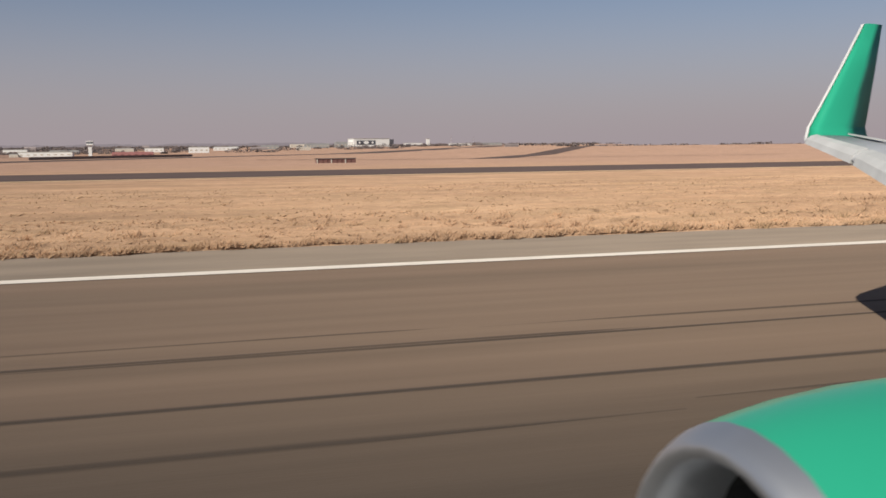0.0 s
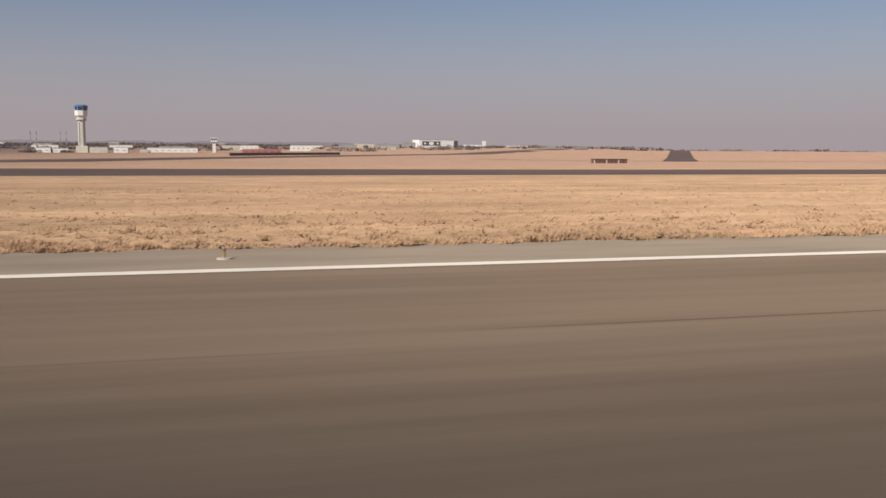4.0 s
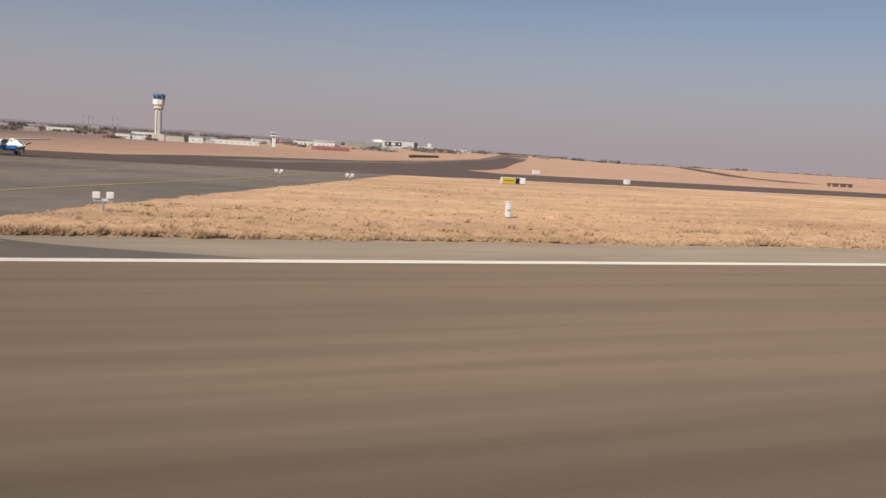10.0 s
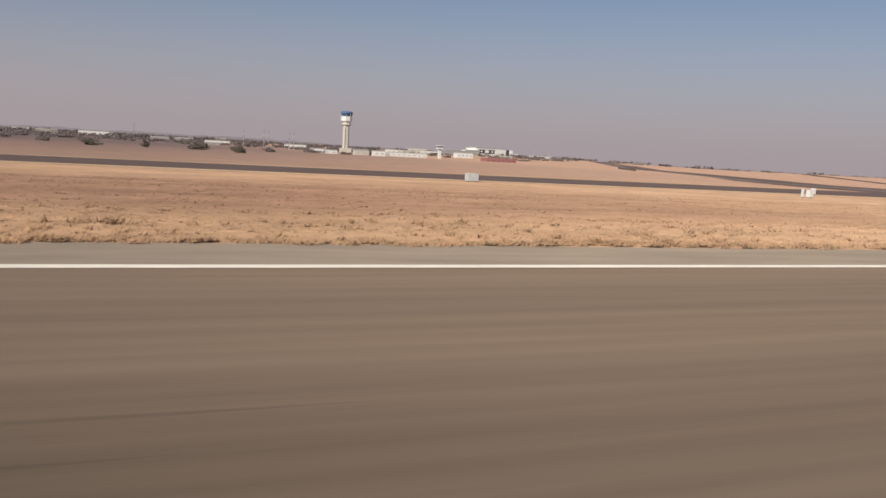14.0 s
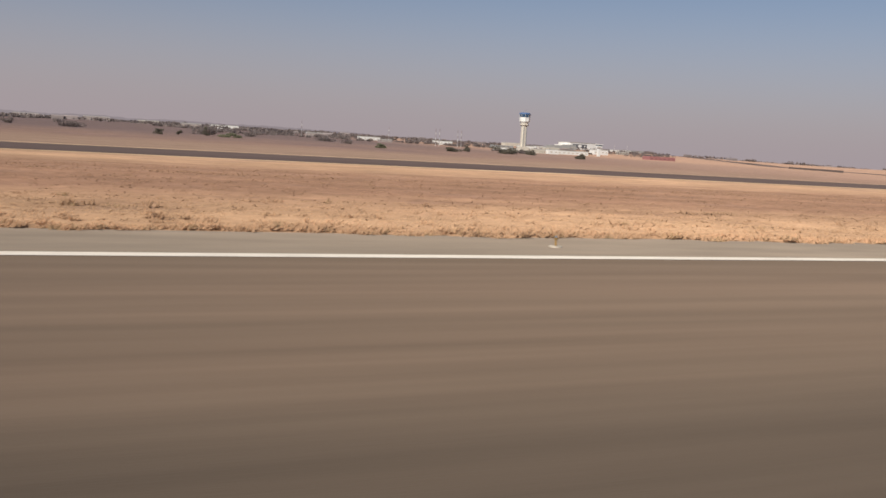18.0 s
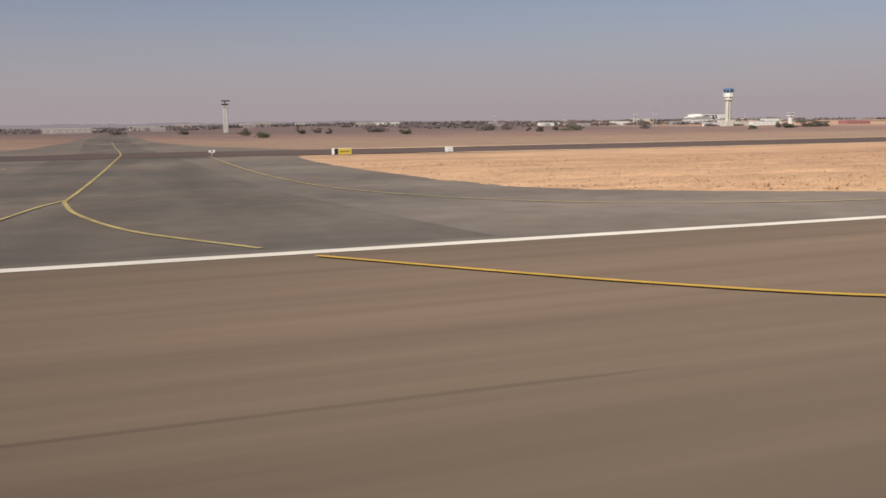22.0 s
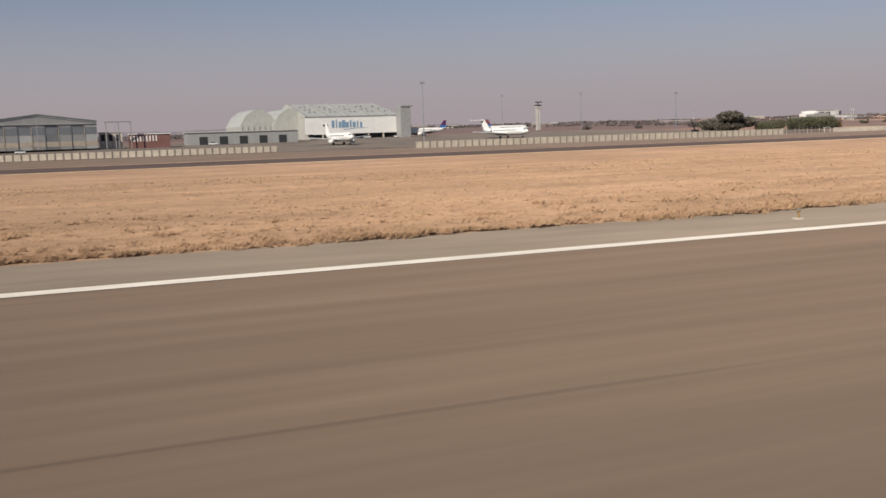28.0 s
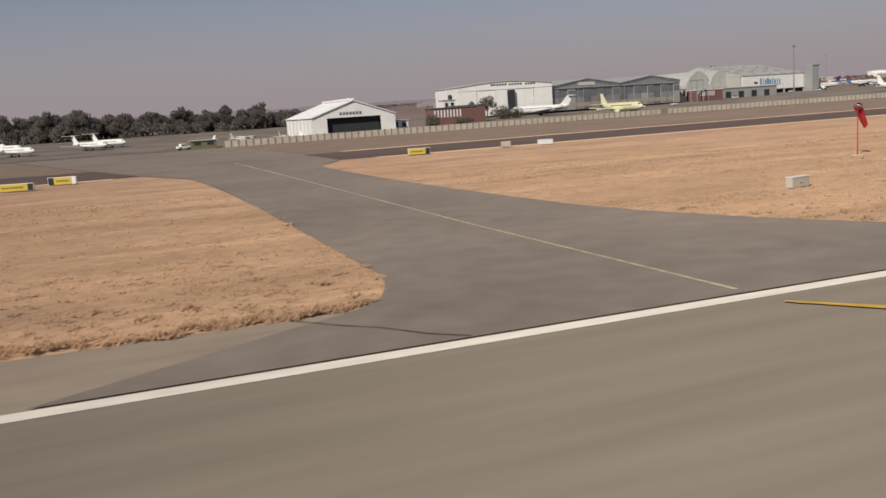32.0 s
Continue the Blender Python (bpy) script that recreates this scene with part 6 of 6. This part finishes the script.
def turf_band(name, xs, ds):
    x, d = np.meshgrid(xs, ds, indexing="ij")
    y = ragged(x) + d
    land = np.interp(y, Y_NODES, Z_RIGHT)
    z = np.where((d > 0.05) & (d < 51), turf_z(x, y) + 0.012, -0.03) + land
    nx, ny = x.shape
    idx = np.arange(nx * ny).reshape(nx, ny)
    quads = np.stack([idx[:-1, :-1], idx[1:, :-1], idx[1:, 1:], idx[:-1, 1:]], -1).reshape(-1, 4)
    rise = (z - land).ravel()[quads]
    quads = quads[rise.max(1) > -0.03].astype(np.int32)
    me = bpy.data.meshes.new(name)
    me.vertices.add(nx * ny)
    me.vertices.foreach_set("co", (np.stack([x, y, z], -1).reshape(-1) * S).astype(np.float32))
    me.loops.add(quads.size)
    me.loops.foreach_set("vertex_index", quads.ravel())
    me.polygons.add(len(quads))
    me.polygons.foreach_set("loop_start", np.arange(0, quads.size, 4, dtype=np.int32))
    me.polygons.foreach_set("use_smooth", np.ones(len(quads), bool))
    me.update(calc_edges=True)
    me.materials.append(GRASS_GROUND)
    tagged(new(name, me), "lumpy matted dry turf beside the runway", "grass", kind="stuff")


def tufts(name, count, y_from, y_to, height, blades, width, seed, label, mat, power=1.0, edge=None, flat=1.0, spread=0.14, rows=0.0):
    g = np.random.default_rng(seed)
    x = g.uniform(-2080, 210, count)
    y = y_from + (y_to - y_from) * g.random(count) ** power
    if edge is not None:
        y = ragged(x) + edge * np.abs(g.normal(0, 1, count)) - 0.15
    if rows:
        y = y_from + g.normal(0, rows, count) + 0.4 * np.sin(x * 0.017)
    keep = np.ones(count, bool)
    for poly in PAVED:
        keep &= ~inside(poly, x, y)
    x, y = x[keep], y[keep]
    n = len(x)
    clump = 0.3 + 0.75 * lump(x, y, 1.5, 8) + 0.75 * lump(x, y, 5.0, 9)
    h = height * g.uniform(0.5, 1.3, n) * clump
    z = np.interp(y, Y_NODES, Z_RIGHT) + swell(x, y) + np.where(y < 86, turf_z(x, y), 0)
    # most blades lean away from the sun, shaped so their faces catch its light
    a = g.normal(0.7, 1.15, (n, blades))
    lean = g.uniform(0.6, 1.8, (n, blades)) * h[:, None] * flat
    off = g.normal(0, spread, (n, blades, 2))
    bx, by = x[:, None] + off[..., 0], y[:, None] + off[..., 1]
    hh = h[:, None] * g.uniform(0.6, 1.15, (n, blades))
    wx, wy = -np.sin(a) * width, np.cos(a) * width
    zz = np.repeat(z[:, None], blades, 1)
    v = np.stack([np.stack([bx - wx, by - wy, zz - 0.02], -1), np.stack([bx + wx, by + wy, zz - 0.02], -1), np.stack([bx + np.cos(a) * lean, by + np.sin(a) * lean, zz + hh], -1)], 2).reshape(-1, 3)
    me = bpy.data.meshes.new(name)
    m = len(v)
    me.vertices.add(m)
    me.vertices.foreach_set("co", (v * S).astype(np.float32).ravel())
    me.loops.add(m)
    me.loops.foreach_set("vertex_index", np.arange(m, dtype=np.int32))
    me.polygons.add(m // 3)
    me.polygons.foreach_set("loop_start", np.arange(0, m, 3, dtype=np.int32))
    me.update(calc_edges=True)
    me.materials.append(mat)
    tagged(new(name, me), label, "grass", kind="stuff")


rough_grass()
tufts("edge_grass", 32000, 0, 0, 0.18, 9, 0.04, 1, "ragged dry grass tufts along the paved edge", GRASS, edge=0.6)
tufts("edge_grass_brown", 2600, 0, 0, 0.20, 10, 0.045, 2, "darker brown grass clumps along the paved edge", GRASS_BROWN, edge=0.3)
tufts("near_grass", 110000, 35.4, 53, 0.09, 8, 0.05, 3, "dense straw-coloured grass beside the runway", GRASS, 1.15, flat=2.2, spread=0.2)
tufts("middle_grass", 80000, 51, 100, 0.06, 7, 0.09, 6, "dense straw-coloured grass in the wide verge", GRASS, 1.2, flat=3.2, spread=0.35)
# tussocks left standing in rows beside the mower's tracks
for k, (row, n) in enumerate(((35.9, 1500), (37.4, 1300), (38.9, 1100), (41.6, 1000), (44.8, 700), (51.2, 500))):
    tufts("tussock_row", n, row, row, 0.24, 16, 0.05, 20 + k, "row of coarse straw-coloured grass tussocks", GRASS, rows=0.22, spread=0.16)
    tufts("brown_tussock_row", n // 12, row, row, 0.22, 14, 0.05, 40 + k, "row of coarse brownish grass tussocks", GRASS_BROWN, rows=0.25, spread=0.16)

# ---- the aeroplane's own wing, standing beside the start of the way ----
AX, AY, AZ = 0.0, -0.85, 3.66
plane = thing("airliner_wing", AX, AY, 0, 0, "grey airliner wing with green winglet and green engine", "aeroplane wing")


def foil(le, te, y, z, thick, n=9):
    """A wing section from leading edge to trailing edge at span y; aft is +x."""
    c = te - le
    up, down = [], []
    for k in range(n + 1):
        f = 0.5 - 0.5 * math.cos(math.pi * k / n)
        t = thick * c * 5 * (0.2969 * math.sqrt(f) - 0.126 * f - 0.3516 * f * f + 0.2843 * f ** 3 - 0.1036 * f ** 4)
        up.append((le + c * f, y, z + t * 1.15))
        down.append((le + c * f, y, z - t * 0.75))
    return up + down[-2:0:-1]


SECTIONS = [(2.9, 10.9, 0.35, 2.15, 0.12), (4.2, 10.6, 1.6, 2.25, 0.125), (5.9, 10.3, 4.2, 2.5, 0.12), (8.1, 11.5, 8.4, 2.98, 0.115), (10.2, 12.7, 12.2, 3.45, 0.11), (11.5, 13.3, 15.1, 3.80, 0.105)]
part("wing_skin", loft([foil(*s) for s in SECTIONS]), WING_GREY, plane, smooth=True)
for k in range(4):
    a, b = SECTIONS[k + 1], SECTIONS[k + 2]
    slat = []
    for f in (0.03, 0.97):
        le, te, y, z, th = [p + (q - p) * f for p, q in zip(a, b)]
        c = te - le
        slat.append([(le - 0.03, y, z - 0.02 * c), (le + 0.01 * c, y, z + 0.028 * c), (le + 0.06 * c, y, z + 0.062 * c), (le + 0.13 * c, y, z + 0.075 * c), (le + 0.13 * c, y, z + 0.06 * c), (le + 0.05 * c, y, z - 0.035 * c)])
    part("leading_edge_slat", loft(slat), WHITE_GREY, plane, "pale metal leading edge slat")
for k in range(6):
    f = 0.2 + 0.13 * k
    i = 2 + (k >= 2) + (k >= 4)
    a, b = SECTIONS[min(i, 4)], SECTIONS[min(i, 4) + 1]
    g0, g1 = (k % 2) * 0.5 + 0.04, (k % 2) * 0.5 + 0.46
    sp = []
    for q in (g0, g1):
        le, te, y, z, th = [u + (w - u) * q for u, w in zip(a, b)]
        c = te - le
        sp.append([(le + 0.52 * c, y, z + 0.098 * c * th / 0.12), (le + 0.70 * c, y, z + 0.069 * c * th / 0.12), (le + 0.70 * c, y, z + 0.05 * c), (le + 0.52 * c, y, z + 0.07 * c)])
    part("spoiler_panel", loft(sp), WHITE_GREY, plane, "pale spoiler panel")
for fy, fx, fz in ((6.4, 11.4, 2.35), (9.4, 12.2, 2.75)):
    part("flap_fairing", loft([[(fx + dx, fy + r * math.cos(t), fz + r * 0.9 * math.sin(t)) for t in [2 * math.pi * j / 10 for j in range(10)]] for dx, r in ((-2.4, 0.05), (-1.6, 0.22), (-0.3, 0.25), (0.9, 0.04))]), WHITE, plane, smooth=True)
tip = [(11.5, 13.1, 15.1, 3.80), (11.66, 13.12, 15.3, 3.87), (11.82, 13.19, 15.45, 4.07), (12.16, 13.35, 15.55, 4.5), (12.79, 13.65, 15.75, 5.3), (13.49, 13.99, 16.0, 6.2)]
rows = []
for le, te, y, z in tip:
    c = te - le
    w = 0.11 * min(1.0, c)
    rows.append([(le, y, z), (le + 0.25 * c, y - w / 2, z + w * 0.3), (le + 0.6 * c, y - w / 2, z + w * 0.2), (te, y, z), (le + 0.6 * c, y + w / 2, z - w * 0.2), (le + 0.25 * c, y + w / 2, z - w * 0.3)])
winglet = part("winglet", loft(rows), GREEN, plane, "upswept green winglet", True)
edge_rows = [[(le - 0.012, y, z), (le + 0.03, y - 0.03, z + 0.01), (le + 0.045, y, z + 0.008), (le + 0.03, y + 0.03, z - 0.01)] for le, te, y, z in tip]
part("leading_edge", loft(edge_rows), WHITE_GREY, winglet, "bright metal leading edge")
part("tip_light", tube(0.05, 0.03, 0.3, 0, 0, 0, 8, m=Matrix.Translation((13.65, 15.12, 3.85)) @ Matrix.Rotation(radians(90), 4, "Y")), DARK, plane)


def ring_x(x, y, z, r, n=32, squash=1.0):
    return [(x + EX, y + r * math.cos(t), z + r * squash * math.sin(t)) for t in [2 * math.pi * j / n for j in range(n)]]


EX, EY, EZ = 0.20, 3.15, 1.57
engine = part("engine_cowl", loft([ring_x(x, EY, EZ, r) for x, r in ((1.99, 0.932), (2.12, 0.962), (2.35, 1.005), (2.7, 1.045), (3.1, 1.06), (3.42, 1.055))], caps=False), GREEN, plane, "glossy green engine cowling", True)
part("inlet_lip", loft([ring_x(x, EY, EZ, r) for x, r in ((2.3, 0.76), (2.03, 0.74), (1.91, 0.765), (1.85, 0.81), (1.865, 0.855), (1.92, 0.9), (1.99, 0.934))], caps=False), METAL, engine, "scuffed bare metal inlet lip", True)
# black duct colour stands in for the shade inside the inlet
part("inlet_duct", loft([ring_x(x, EY, EZ, r) for x, r in ((2.3, 0.76), (2.75, 0.78))], caps=False), BLACK, engine, "inlet duct painted black for the shade inside")
part("fan_disc", tube(0.79, 0.79, 0.06, 0, 0, 0, 24, m=Matrix.Translation((2.78 + EX, EY, EZ)) @ Matrix.Rotation(radians(90), 4, "Y")), BLACK, engine)
for k in range(20):
    a = 2 * math.pi * k / 20
    c, sn = math.cos(a), math.sin(a)
    part("fan_blade", loft([[(2.62 + EX, EY + r * c - w * sn, EZ + r * sn + w * c), (2.72 + EX, EY + r * c + w * sn, EZ + r * sn - w * c), (2.73 + EX, EY + r * c + w * sn, EZ + r * sn - w * c)] for r, w in ((0.25, 0.03), (0.74, 0.09))]), GREY, engine)
part("spinner", tube(0.24, 0.02, 0.42, 0, 0, 0, 16, m=Matrix.Translation((2.72 + EX, EY, EZ)) @ Matrix.Rotation(radians(-90), 4, "Y")), GREY, engine)
part("reverser_cowl", loft([ring_x(x, EY, EZ, r) for x, r in ((3.43, 1.05), (3.9, 1.03), (4.5, 0.93), (5.1, 0.76))], caps=False), WHITE, engine, "white reverser cowling", True)
part("core_nozzle", loft([ring_x(x, EY, EZ, r) for x, r in ((4.9, 0.6), (5.6, 0.5), (6.1, 0.34))]), METAL, engine, "", True)
for a in (62, 84, 118):
    ca, sa = math.cos(radians(a)), math.sin(radians(a))
    part("latch_slot", loft([[(x, EY + 1.052 * ca - w * sa, EZ + 1.052 * sa + w * ca), (x, EY + 1.052 * ca + w * sa, EZ + 1.052 * sa - w * ca), (x, EY + 1.035 * ca, EZ + 1.035 * sa)] for x, w in ((3.55, 0.03), (3.85, 0.03))]), DARK, engine)
part("pylon", loft([[(x, EY - w, z0), (x, EY + w, z0), (x, EY + w, z1), (x, EY, z1 + 0.1), (x, EY - w, z1)] for x, w, z0, z1 in ((3.45, 0.1, 2.3, 2.62), (4.2, 0.3, 2.2, 2.95), (5.4, 0.32, 1.9, 2.95), (7.4, 0.12, 2.1, 2.5))]), WHITE, plane, "white engine pylon fairing", True)
leg = part("landing_gear_leg", tube(0.13, 0.11, 1.9, 9.0, 1.3, 0.5, 12), METAL, plane)
part("brace", loft([[(9.0 + dx, 1.3, 1.2 + dz) for dx, dz in ((0, 0), (0.1, 0), (0.05, 0.1))], [(8.2 + dx, 1.0, 2.2 + dz) for dx, dz in ((0, 0), (0.1, 0), (0.05, 0.1))]]), METAL, leg)
for wy in (0.92, 1.42):
    w = part("wheel", tube(0.53, 0.53, 0.32, 0, 0, 0, 20, m=Matrix.Translation((9.0, wy + 0.3, 0.59)) @ Matrix.Rotation(radians(90), 4, "X")), BLACK, plane)
    part("rim", tube(0.26, 0.26, 0.36, 0, 0, 0, 16, m=Matrix.Translation((9.0, wy + 0.32, 0.59)) @ Matrix.Rotation(radians(90), 4, "X")), METAL, w)
